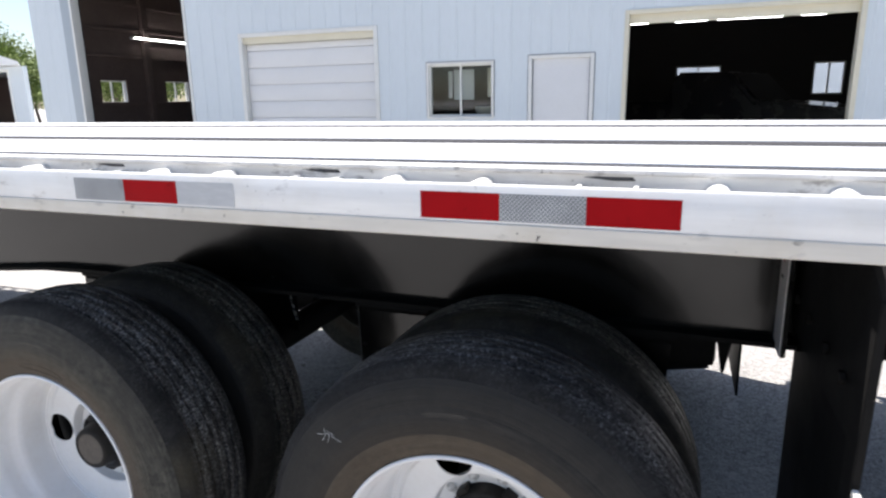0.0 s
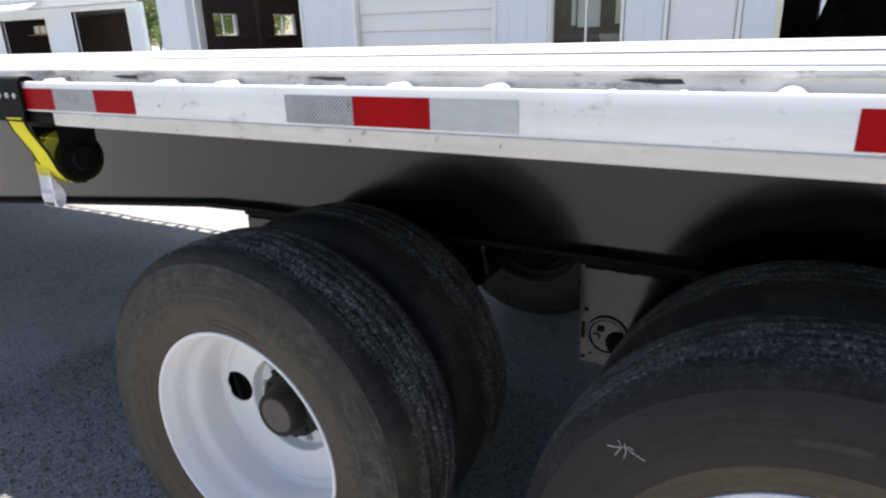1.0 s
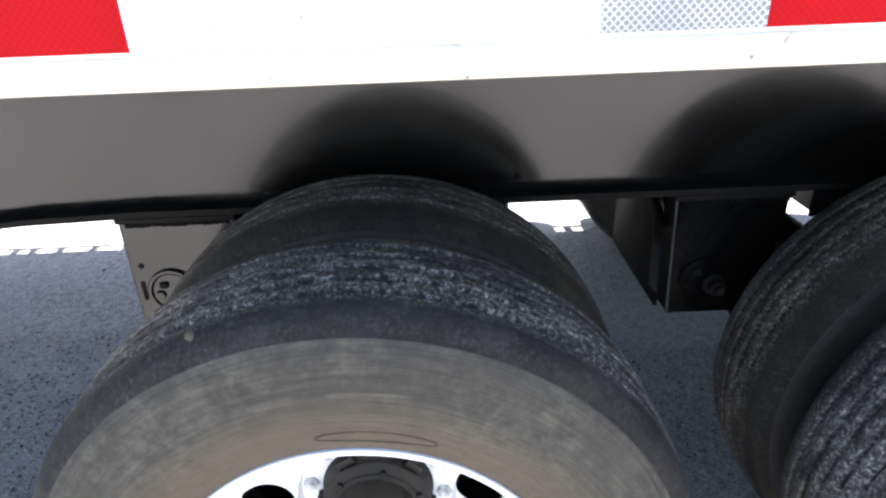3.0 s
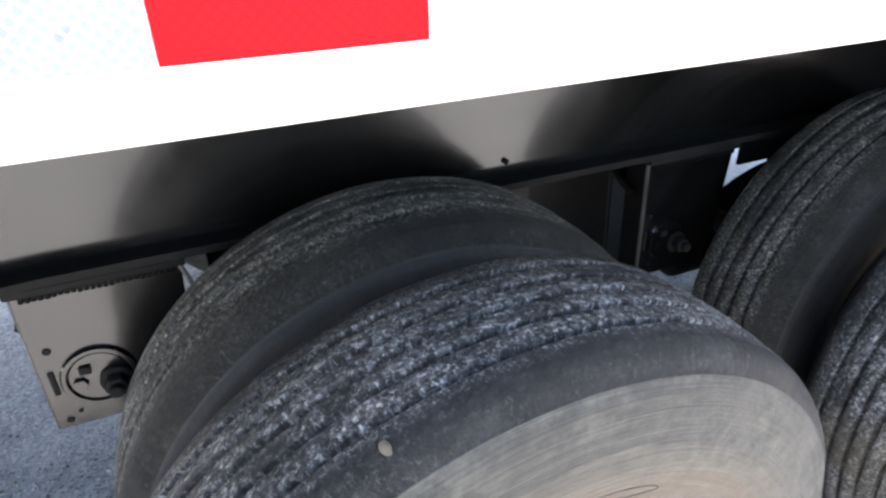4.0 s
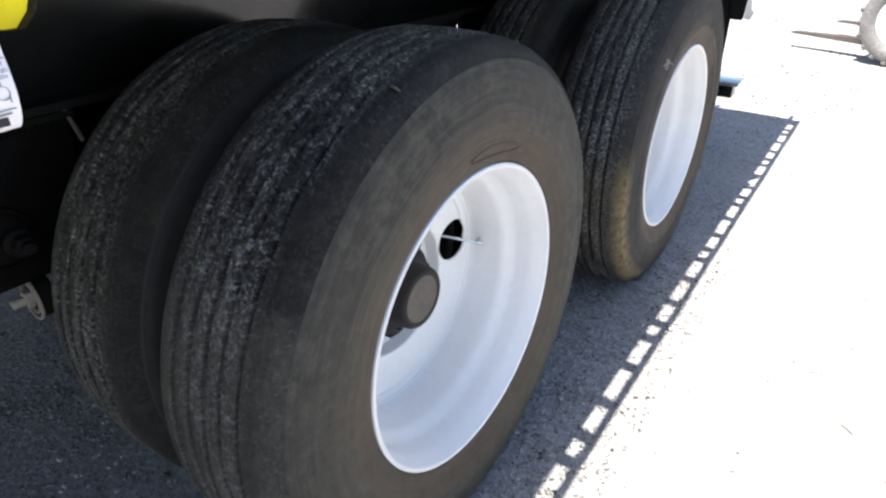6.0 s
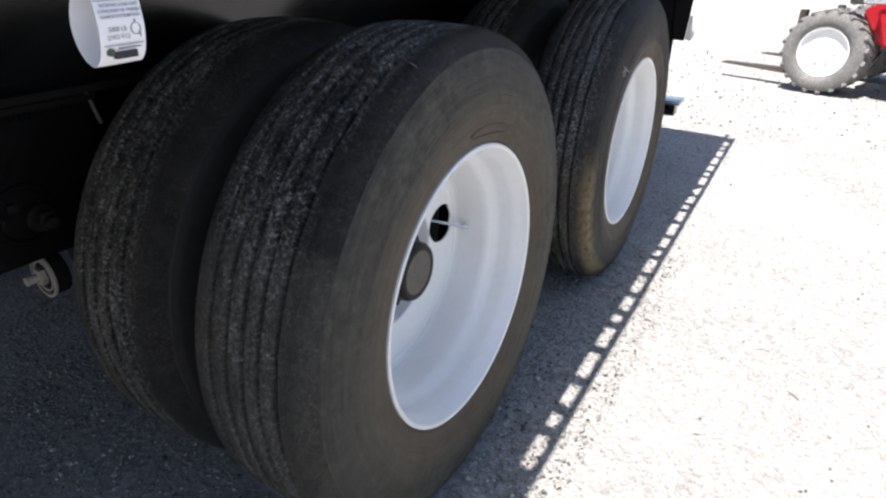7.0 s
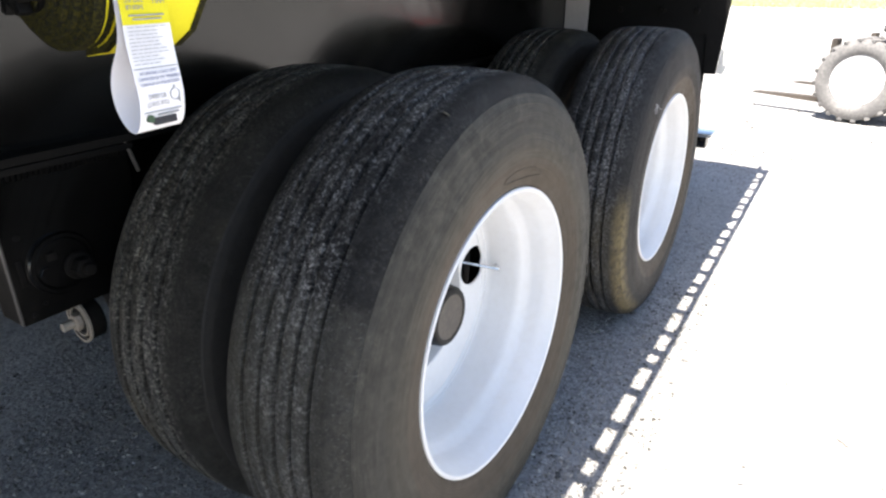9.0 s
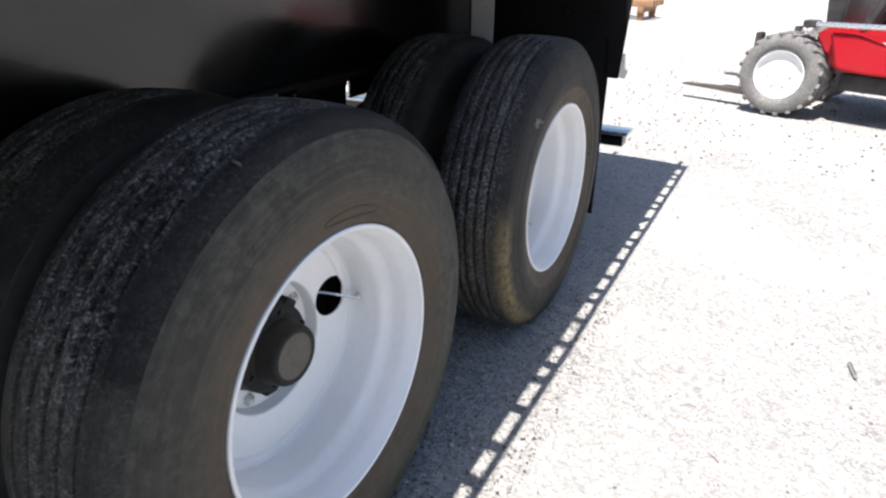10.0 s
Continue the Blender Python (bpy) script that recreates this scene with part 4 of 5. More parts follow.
# ---- rear end: flap bracket, flap, post and bumper ----
for flip in (False, True):
    turn = mirror_y if flip else (lambda q: q)
    b = box((1.646, 0.070, 0.150), (1.656, 0.690, 1.15), 0.002)
    flap = part("mud_flap", turn(b), M_FLAP, trailer, "black rubber mud flap")
    b = slab([(-0.002, 1.20), (0.022, 0.782), (0.024, 0.772), (0.072, 0.772), (0.082, 0.93), (0.69, 0.93), (0.69, 1.248), (0.10, 1.248)], 'X', 1.630, 1.6445, 0.002)
    plate = part("flap_bracket", turn(b), M_FLAP, trailer, "black steel flap bracket")
    for y in (0.13, 0.27, 0.45, 0.60):
        part("bolt", turn(cylinder((1.6295, y, 1.02), (1.618, y, 1.02), 0.013, 6, 0.002)), M_UNDER, plate)
    part("corner_tab", turn(slab([(-0.012, 0.872), (-0.014, 0.800), (-0.004, 0.774), (0.0195, 0.776), (0.0145, 0.874)], 'X', 1.632, 1.642, 0.001)), M_TRIM, plate, "pale plastic corner tab")
    b = slab([(0.585, 1.598), (0.696, 1.598), (0.696, 1.610), (0.687, 1.610), (0.687, 1.604), (0.594, 1.604), (0.594, 1.610), (0.585, 1.610)], 'Z', 0.868, 1.262)
    for v in b.verts:
        v.co.x, v.co.y = v.co.y, v.co.x
    bmesh.ops.reverse_faces(b, faces=b.faces[:])
    post = part("frame_post", turn(b), M_FRAME, trailer, "black channel post with a pale face")
    part("face_plate", turn(box((1.5950, 0.586, 0.869), (1.5977, 0.695, 1.2615), 0.0)), M_POST, post, "light grey face of the post")
    part("red_tape", turn(box((1.5936, 0.640, 1.100), (1.5949, 0.692, 1.24), 0.0)), M_FADED, post)
    part("slot", turn(box((1.5938, 0.640, 1.058), (1.5949, 0.666, 1.065), 0.0)), M_UNDER, post)
    part("bumper_upright", turn(box((BUMPER - 0.09, 0.66, 0.36), (BUMPER - 0.03, 0.76, 1.10), 0.005)), M_FRAME, trailer)
b = box((BUMPER - 0.10, 0.16, 0.245), (BUMPER - 0.0, WIDTH - 0.16, 0.3145), 0.003)
bumper = part("rear_bumper", b, M_FRAME, trailer, "black rear bumper with a flat shiny top")
part("step_plate", box((BUMPER - 0.13, 0.13, 0.315), (BUMPER + 0.02, WIDTH - 0.13, 0.335), 0.003), M_PLATE, bumper, "bare metal step plate")
for y0 in (0.06, 0.50, 0.62):
    part("corner_peg", cylinder((REAR - 0.001, y0, 1.34), (REAR + 0.085, y0, 1.34), 0.012, 12, 0.003), M_UNDER, trailer)
for x in (REAR - 0.28, REAR - 0.10):
    part("marker_bracket", box((x, 0.075, 1.20), (x + 0.02, 0.11, 1.251), 0.002), M_UNDER, trailer)
tail = lathe([(0.0001, 0), (0.022, 0.0), (0.005, -0.1), (0.0001, -0.11)], 12, 'Z', None, Matrix.Translation((1.48, 0.70, 0.866)))
part("grease_drip_guard", tail, M_UNDER, trailer, "short pointed black bracket")


# chalky scratch and dried mud on the tyres
for pts in (((0.6041, 0.7766), (0.6191, 0.7787), (0.6334, 0.7841), (0.6442, 0.778), (0.666, 0.7712)), ((0.6211, 0.7923), (0.6272, 0.7814), (0.6177, 0.7637)), ((0.6313, 0.7902), (0.6354, 0.7753), (0.632, 0.7624)), ((0.6374, 0.7862), (0.647, 0.7834))):
    part("scratch", tube([(x, 0.0075 - (0.46 - math.hypot(x - 0.95, z - 0.492)) * 0.13, z) for x, z in ((x + 0.015, z + 0.013) for x, z in pts)], 0.0006, 6), M_NUT, trailer, "pale scratch in the sidewall")
spot = lathe([(0.0001, -0.0012), (0.004, -0.0008), (0.0075, 0.001)], 14, 'Z', None, Matrix.Translation((-0.459, 0.044, 0.9575)) @ Matrix.Rotation(radians(22), 4, 'Y') @ Matrix.Rotation(radians(200), 4, 'X'))
part("dried_mud", spot, M_STONEY, trailer, "pale spot of dried mud")


# ---- strap winch ----
winch = thing("strap_winch", "black strap winch with a rolled yellow strap under the rail", "winch")
WX0, WX1, WY, WZ, WR = -0.960, -0.858, 0.114, 1.152, 0.067
b = bmesh.new()
for x0, x1 in ((WX0 - 0.022, WX0 - 0.014), (WX1 + 0.002, WX1 + 0.008)):
    pr = 0.034 if x0 < WX0 else 0.05
    prof = [(WY - 0.05, 1.2515), (WY + 0.05, 1.2515), (WY + pr, WZ + 0.03)] + [(WY + pr * math.cos(radians(a)), WZ + pr * math.sin(radians(a))) for a in range(0, -181, -20)] + [(WY - pr, WZ + 0.03)]
    slab(prof, 'X', x0, x1, 0.001, b)
box((WX0 - 0.022, WY - 0.06, 1.2385), (WX1 + 0.008, WY + 0.06, 1.2515), 0.002, b)
part("winch_frame", b, M_UNDER, winch)
b = cylinder((WX0 - 0.05, WY, WZ), (WX1 + 0.02, WY, WZ), 0.020, 24, 0.003)
cylinder((WX0 - 0.036, WY, WZ), (WX0 - 0.0225, WY, WZ), 0.029, 12, 0.003, b)
cylinder((WX1 + 0.0085, WY, WZ), (WX1 + 0.024, WY, WZ), 0.034, 24, 0.004, b)
for k in range(10):
    t = 2 * math.pi * k / 10
    box((WX0 - 0.035, 0.026, -0.004), (WX0 - 0.024, 0.036, 0.004), 0.001, b, Matrix.Translation((0, WY, WZ)) @ Matrix.Rotation(t, 4, 'X'))
part("drum", b, M_UNDER, winch, "black ratchet drum")
# rolled webbing: a spiral of yellow cloth with dark woven edges
turns, pts = 7, []
for k in range(turns * 28 + 1):
    t = 2 * math.pi * k / 28
    u = k / (turns * 28)
    r = 0.028 + (WR - 0.028) * u + 0.0009 * math.sin(3.1 * t)
    # the turns lie a little askew, the inner ones further out of the end
    slip = -0.024 * (1 - u) ** 1.2 + 0.0022 * math.sin(0.8 * t + 1.0)
    pts.append((slip, WY + r * math.cos(t + 2.2), WZ + r * math.sin(t + 2.2)))
roll = ribbon([((WX0 + WX1) / 2 + x, y, z) for x, y, z in pts], (1, 0, 0), (WX1 - WX0) / 2 - 0.004, 0.0044)
web = part("webbing", roll, M_YELLOW, winch, "bright yellow webbing")
for x0, wide in ((WX0 + 0.0045, 0.0052), (WX1 - 0.0045, 0.0042)):
    edge = ribbon([(x0 + x, y, z) for x, y, z in pts], (1, 0, 0), wide, 0.0052)
    part("woven_edge", edge, M_EDGE, web, "black stitched edge")
for dx in (0.0145, 0.0235):
    edge = ribbon([(WX0 + dx, WY + (y - WY) * 1.02, WZ + (z - WZ) * 1.02) for x, y, z in pts[-30:]], (1, 0, 0), 0.0030, 0.0030)
    part("woven_edge", edge, M_EDGE, web, "black stitched edge")
# the free end runs up to a flat hook over the rail
path = [(-0.9065, WY + 0.006, WZ - WR - 0.002), (-0.9065, WY - 0.020, WZ - WR + 0.002), (-0.906, WY - 0.044, WZ - WR + 0.016), (-0.904, 0.052, 1.126), (-0.899, 0.032, 1.178), (-0.890, -0.004, 1.240), (-0.890, -0.0145, 1.272)]
free = ribbon([(x + 0.006, y, z) for x, y, z in path], (1, 0, 0.02), 0.0385, 0.004)
end = part("free_end", free, M_YELLOW, winch, "yellow strap end")
for dx in (-0.0300, 0.0425):
    edge = ribbon([(x + dx, y - 0.0008, z) for x, y, z in path], (1, 0, 0.02), 0.0030, 0.0046)
    part("woven_edge", edge, M_EDGE, end, "black stitched edge")
b = bmesh.new()
hook = [(-0.0125, 1.262), (-0.010, 1.30), (-0.010, 1.355), (-0.006, 1.364), (0.004, 1.368), (0.020, 1.366), (0.026, 1.358), (0.026, 1.33)]
b = ribbon([(-0.893, y, z) for y, z in hook], (1, 0, 0), 0.054, 0.006)
h = part("flat_hook", b, M_UNDER, winch, "dark steel flat hook over the rail")
for x in (-0.925, -0.893, -0.861):
    part("rivet", cylinder((x, -0.0132, 1.325), (x, -0.0175, 1.325), 0.007, 12, 0.002), M_NUT, h)
part("winch_track", box((-1.30, 0.004, 1.2585), (-0.737, 0.050, 1.2865), 0.003), M_UNDER, winch, "dark winch track below the rail")

# hanging paper label in a loop
TX, TY, TOP, LOW, HW = -0.924, 0.046, 1.118, 1.004, 0.0235
loop = [(0.0, TOP), (0.0, 1.09), (-0.001, 1.066), (-0.003, 1.045), (-0.003, 1.030), (0.001, 1.013), (0.009, LOW), (0.019, 1.008), (0.027, 1.021), (0.029, 1.038), (0.024, 1.055), (0.012, 1.074), (0.006, 1.092), (0.004, TOP)]
turnz = Matrix.Translation((TX, TY, 0.017)) @ Matrix.Rotation(radians(6), 4, 'Z')
fine = []
for k in range(len(loop) - 1):
    p0, p1, p2, p3 = loop[max(k - 1, 0)], loop[k], loop[k + 1], loop[min(k + 2, len(loop) - 1)]
    for j in range(5):
        t = j / 5
        fine.append(tuple(0.5 * (2 * b1 + (c1 - a1) * t + (2 * a1 - 5 * b1 + 4 * c1 - d1) * t * t + (3 * b1 - a1 - 3 * c1 + d1) * t ** 3) for a1, b1, c1, d1 in zip(p0, p1, p2, p3)))
b = ribbon([(0, d, z) for d, z in fine + [loop[-1]]], (1, 0, 0), HW, 0.0006)
tag = part("strap_label", b, M_TAG, winch, "white looped strap label with small print", at=turnz)
part("yellow_panel", box((-HW, -0.0013, 1.092), (HW, -0.0006, TOP + 0.012), 0), M_YELLOW, tag, "yellow panel of the label")


def words(text, x, z, size, material, parent, flip=False, align='CENTER'):
    """Flat lettering in the built-in font, facing -y."""
    c = bpy.data.curves.new("lettering", 'FONT')
    c.body, c.size, c.align_x = text, size, align
    c.extrude = 0.0001
    c.materials.append(material)
    ob = new("lettering", c)
    ob.parent = parent
    ob.matrix_basis = pose(x, -0.0022 if z > 1.07 else -0.0045, z, 90, 180 if flip else 0, 0)
    return ob


words("WLL", 0.0125, 1.1125, 0.0068, M_PRINT, tag, True)
words("5400 LB", -0.0105, 1.107, 0.0050, M_PRINT, tag, True)
words("2455 KG", -0.0105, 1.1125, 0.0050, M_PRINT, tag, True)
for z0, x0, x1 in ((1.0985, -0.017, 0.017), (1.0955, -0.014, 0.014)):
    part("print_bar", box((x0, -0.0026, z0), (x1, -0.0016, z0 + 0.0012), 0), M_PRINT, tag)
for k, line in enumerate(("WORKING LOAD LIMIT", "CAPACIDAD DE TRABAJO", "CHARGE D'UTILISATION")):
    words(line, 0, 1.0525 - 0.0045 * k, 0.0037, M_INKBLUE, tag)
words("5400 LB", -0.0055, 1.0325, 0.0056, M_PRINT, tag)
words("(2455 KG)", -0.0055, 1.0262, 0.0054, M_PRINT, tag)
random.seed(5)
for k in range(11):
    x, end = -0.0205, random.uniform(0.004, 0.019)
    while x < end:
        w = random.uniform(0.0025, 0.007)
        part("print_bar", box((x, -0.0026, 1.0898 - k * 0.0029), (x + w, -0.0016, 1.0902 - k * 0.0029), 0), M_PRINT, tag)
        x += w + 0.0018
part("print_bar", box((-0.0225, -0.0028, 1.0572), (0.0225, -0.0016, 1.0576), 0), M_INK, tag)
part("print_bar", box((-0.020, -0.0034, 1.0210), (0.020, 0.0, 1.0214), 0), M_PRINT, tag)
part("print_bar", box((-0.006, -0.0034, 1.0178), (0.016, 0.0005, 1.0186), 0), M_PRINT, tag)
x = -0.010
while x < 0.012:
    w = random.choice((0.0003, 0.0005, 0.0008))
    part("barcode_bar", box((x, -0.0030, 1.0098), (x + w, 0.0030, 1.0158), 0), M_INK, tag)
    x += w + random.choice((0.0006, 0.0011))
part("print_badge", cylinder((-0.0145, -0.0032, 1.0160), (-0.0145, 0.001, 1.0160), 0.0034, 20), M_LEAFINK, tag, "small dark green round mark")
b = lathe([(0.0052, -0.0045), (0.0052, -0.0036), (0.0047, -0.0036), (0.0047, -0.0045)], 24, 'Y', None, Matrix.Translation((0.0135, 0, 1.0335)), closed=True)
box((0.0130, -0.0045, 1.0387), (0.0140, -0.0036, 1.0412), 0, b)
box((0.0172, -0.0045, 1.0262), (0.0180, -0.0036, 1.0312), 0, b)
part("print_ring", b, M_PRINT, tag)


# ---- yard buildings ----
BY, FLOOR = 9.0, 0.06


def wall_with_openings(x0, x1, z0, z1, openings, y0, y1):
    """A wall along x built from blocks that leave the openings free."""
    b = bmesh.new()
    xs = sorted({x0, x1, *[o[0] for o in openings], *[o[1] for o in openings]})
    for a, c in zip(xs, xs[1:]):
        gaps = sorted((o[2], o[3]) for o in openings if o[0] <= a + 1e-6 and o[1] >= c - 1e-6)
        z = z0
        for lo, hi in gaps:
            if lo > z:
                box((a, y0, z), (c, y1, lo), 0, b)
            z = hi
        if z < z1:
            box((a, y0, z), (c, y1, z1), 0, b)
    bmesh.ops.remove_doubles(b, verts=b.verts[:], dist=1e-5)
    return b


BX0, BX1, BTOP, BBACK = -11.8, 7.5, 5.2, 21.0
BIG = (-10.58, -7.72, 0.0, 4.6)
GAR = (-6.42, -3.69, 0.0, 2.70)
WIN = (-2.70, -1.60, 1.25, 2.09)
DOR = (-0.945, -0.035, 0.0, 2.125)
RGT = (0.50, 3.44, 0.0, 2.70)
shed = thing("workshop_building", "pale blue metal-clad workshop with open bay doors", "building")
front = part("front_wall", wall_with_openings(BX0, BX1, 0.0, BTOP, [BIG, GAR, WIN, DOR, RGT], BY, BY + 0.16), M_SIDING, shed, smooth=None)
# standing ribs of the cladding
random.seed(3)
rib = mesh_of(slab([(-0.022, 0), (-0.011, -0.006), (0.011, -0.006), (0.022, 0)], 'Z', 0.0, 1.0), "cladding_rib", M_SIDING)
for k in range(int((BX1 - BX0) / 0.305)):
    x = BX0 + 0.15 + k * 0.305
    z = 0.0
    cuts = sorted((o[2] - 0.06, o[3] + 0.09) for o in (BIG, GAR, WIN, DOR, RGT) if o[0] - 0.13 < x < o[1] + 0.13)
    for lo, hi in cuts + [(BTOP, BTOP)]:
        if lo - z > 0.05:
            ob = part("cladding_rib", rib, None, front, at=pose(x, BY - 0.0005, z))
            ob.scale = (1, 1, lo - z)
        z = hi
SIDEW = [(10.40, 11.16, 1.58, 2.11), (12.44, 13.3, 1.58, 2.13)]


def across(b):
    """Turns a wall built along x so that it runs along y."""
    for v in b.verts:
        v.co.x, v.co.y = v.co.y, v.co.x
    bmesh.ops.reverse_faces(b, faces=b.faces[:])
    return b


part("side_wall", across(wall_with_openings(BY + 0.165, BBACK, 0, BTOP, SIDEW, BX0, BX0 + 0.12)), M_SIDING, shed, smooth=None)
part("side_lining", across(wall_with_openings(BY + 0.195, BBACK - 0.005, 0, BTOP - 0.01, SIDEW, BX0 + 0.125, BX0 + 0.16)), M_INSIDE, shed, smooth=None)
for y0, y1, z0, z1 in SIDEW:
    w = thing("side_window", "two-pane window in the workshop's side wall", "window", group="side windows")
    for lo, hi in (((y0, z0), (y0 + 0.03, z1)), ((y1 - 0.03, z0), (y1, z1)), ((y0 + 0.031, z0), (y1 - 0.031, z0 + 0.03)), ((y0 + 0.031, z1 - 0.03), (y1 - 0.031, z1)), (((y0 + y1) / 2 - 0.02, z0 + 0.031), ((y0 + y1) / 2 + 0.02, z1 - 0.031))):
        part("frame_bar", box((BX0 + 0.04, lo[0], lo[1]), (BX0 + 0.08, hi[0], hi[1]), 0.003), M_TRIM, w)
for k in range(5):
    part("wall_girt", box((BX0 + 0.165, BY + 0.2, 0.9 + 0.62 * k + (0.5 if k > 1 else 0)), (BX0 + 0.21, BBACK - 0.1, 0.98 + 0.62 * k + (0.5 if k > 1 else 0)), 0.006), M_INSIDE, shed)
for y in (11.75, 14.2):
    part("wall_stud", box((BX0 + 0.165, y, 0.06), (BX0 + 0.28, y + 0.18, BTOP - 0.02), 0.006), M_INSIDE, shed)
part("side_wall", box((BX1 - 0.16, BY + 0.165, 0), (BX1, BBACK, BTOP)), M_SIDING, shed, smooth=None)
BACKW = [(1.03, 2.36, 1.6, 2.46), (4.90, 5.74, 1.52, 2.48)]
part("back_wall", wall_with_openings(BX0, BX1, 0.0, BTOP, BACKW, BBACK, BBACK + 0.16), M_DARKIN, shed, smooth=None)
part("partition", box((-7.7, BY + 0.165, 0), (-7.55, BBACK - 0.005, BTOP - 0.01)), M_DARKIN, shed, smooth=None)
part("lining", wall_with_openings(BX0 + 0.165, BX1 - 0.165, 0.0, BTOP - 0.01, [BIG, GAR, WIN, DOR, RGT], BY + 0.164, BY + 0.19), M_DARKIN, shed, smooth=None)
b = slab([(BY - 0.45, BTOP + 0.01), (BBACK + 0.45, BTOP + 0.01), (BBACK + 0.45, BTOP + 0.12), ((BY + BBACK) / 2, BTOP + 1.9), (BY - 0.45, BTOP + 0.12)], 'X', BX0 - 0.3, BX1 + 0.3)
part("roof", b, M_ROOF, shed, "white metal roof")
part("floor_slab", box((BX0 + 0.17, BY + 0.01, -0.02), (BX1 - 0.17, BBACK - 0.01, FLOOR), 0), M_CONC, shed)
# ceiling sheet in the same near-black, the bays' shade put into its colour
part("ceiling_lining", box((BX0 + 0.3, BY + 0.2, BTOP - 0.05), (BX1 - 0.2, BBACK - 0.02, BTOP - 0.012), 0), M_DARKIN, shed, "ceiling lining coloured near black for the shade in the bays", smooth=None)
# beams inside the left bay
for k in range(4):
    part("wall_girt", box((-11.8, BBACK - 0.12, 1.2 + 0.9 * k), (-7.75, BBACK - 0.01, 1.32 + 0.9 * k), 0.01), M_INSIDE, shed)


def frame_round(o, w, d, material, sill=True, name="trim"):
    """Flat trim round an opening, proud of the wall."""
    x0, x1, z0, z1 = o
    part(name, box((x0 - w, BY - d, z0 - (w if sill else 0)), (x0 + 0.004, BY + 0.172, z1 + w), 0.003), material, shed)
    part(name, box((x1 - 0.004, BY - d, z0 - (w if sill else 0)), (x1 + w, BY + 0.172, z1 + w), 0.003), material, shed)
    part(name, box((x0 + 0.005, BY - d, z1 - 0.004), (x1 - 0.005, BY + 0.172, z1 + w), 0.003), material, shed)
    if sill:
        part("sill", box((x0 + 0.001, BY - d - 0.015, z0 - w), (x1 - 0.001, BY + 0.10, z0), 0.004), material, shed)


frame_round(GAR, 0.07, 0.022, M_TRIM, False)
frame_round(RGT, 0.06, 0.022, M_CREAM, False)
frame_round(BIG, 0.05, 0.022, M_TRIM, False)
part("jamb_board", box((BIG[0] - 0.30, BY - 0.012, 0.0), (BIG[0] - 0.051, BY - 0.001, BIG[3]), 0.003), M_JAMB, shed, "grey-blue board beside the bay")
frame_round(DOR, 0.055, 0.022, M_TRIM, False)
# dark sealing strips round the door and the window
for (x0, x1, z0, z1), w in ((DOR, 0.056), (WIN, 0.036)):
    for lo, hi in (((x0 - w - 0.010, z0), (x0 - w, z1 + w + 0.010)), ((x1 + w, z0), (x1 + w + 0.010, z1 + w + 0.010)), ((x0 - w + 0.001, z1 + w + 0.001), (x1 + w - 0.001, z1 + w + 0.010))):
        part("sealing_strip", box((lo[0], BY - 0.010, max(lo[1], 0.01)), (hi[0], BY - 0.001, hi[1]), 0.002), M_SEAL, shed)
for x0, x1 in ((DOR[0] + 0.0045, DOR[0] + 0.018), (DOR[1] - 0.018, DOR[1] - 0.0045)):
    part("sealing_strip", box((x0, BY + 0.008, 0.02), (x1, BY + 0.019, DOR[3] - 0.006), 0.002), M_SEAL, shed)
frame_round(WIN, 0.035, 0.022, M_TRIM, True)
# white sectional door, deep in its opening
door = part("garage_door", box((GAR[0], BY + 0.13, 0.02), (GAR[1], BY + 0.155, GAR[3]), 0), M_DOORP, shed, "closed white sectional garage door")
for k in range(9):
    z = 0.03 + k * 0.304
    part("door_section", box((GAR[0] + 0.012, BY + 0.098, z), (GAR[1] - 0.012, BY + 0.1295, min(z + 0.296, GAR[3] - 0.13)), 0.008), M_DOORP, door)
part("lintel", box((GAR[0] + 0.001, BY + 0.03, GAR[3] - 0.12), (GAR[1] - 0.001, BY + 0.095, GAR[3] - 0.001), 0.004), M_CREAM, shed)
part("lintel", box((RGT[0] + 0.001, BY + 0.05, RGT[3] - 0.13), (RGT[1] - 0.001, BY + 0.12, RGT[3] - 0.001), 0.004), M_CREAM, shed)
leaf = part("entry_door", box((DOR[0] + 0.004, BY + 0.02, 0.02), (DOR[1] - 0.004, BY + 0.065, DOR[3] - 0.006), 0.004), M_DOORP, shed, "closed white entry door")
part("door_knob", cylinder((DOR[1] - 0.07, BY + 0.019, 1.0), (DOR[1] - 0.07, BY - 0.03, 1.0), 0.025, 16, 0.008), M_CHROME, leaf)
# sliding window
mid = (WIN[0] + WIN[1]) / 2
for x0, x1, y in ((WIN[0], mid + 0.02, BY + 0.03), (mid - 0.02, WIN[1], BY + 0.062)):
    b = bmesh.new()
    for lo, hi in (((x0, WIN[2]), (x0 + 0.032, WIN[3])), ((x1 - 0.032, WIN[2]), (x1, WIN[3])), ((x0 + 0.0325, WIN[2]), (x1 - 0.0325, WIN[2] + 0.032)), ((x0 + 0.0325, WIN[3] - 0.032), (x1 - 0.0325, WIN[3]))):
        box((lo[0], y, lo[1]), (hi[0], y + 0.028, hi[1]), 0.003, b)
    sash = part("window_sash", b, M_TRIM, shed)
    pane = part("pane", box((x0 + 0.033, y + 0.011, WIN[2] + 0.033), (x1 - 0.033, y + 0.016, WIN[3] - 0.033), 0), M_GLASS, sash)
    pane.visible_shadow = False
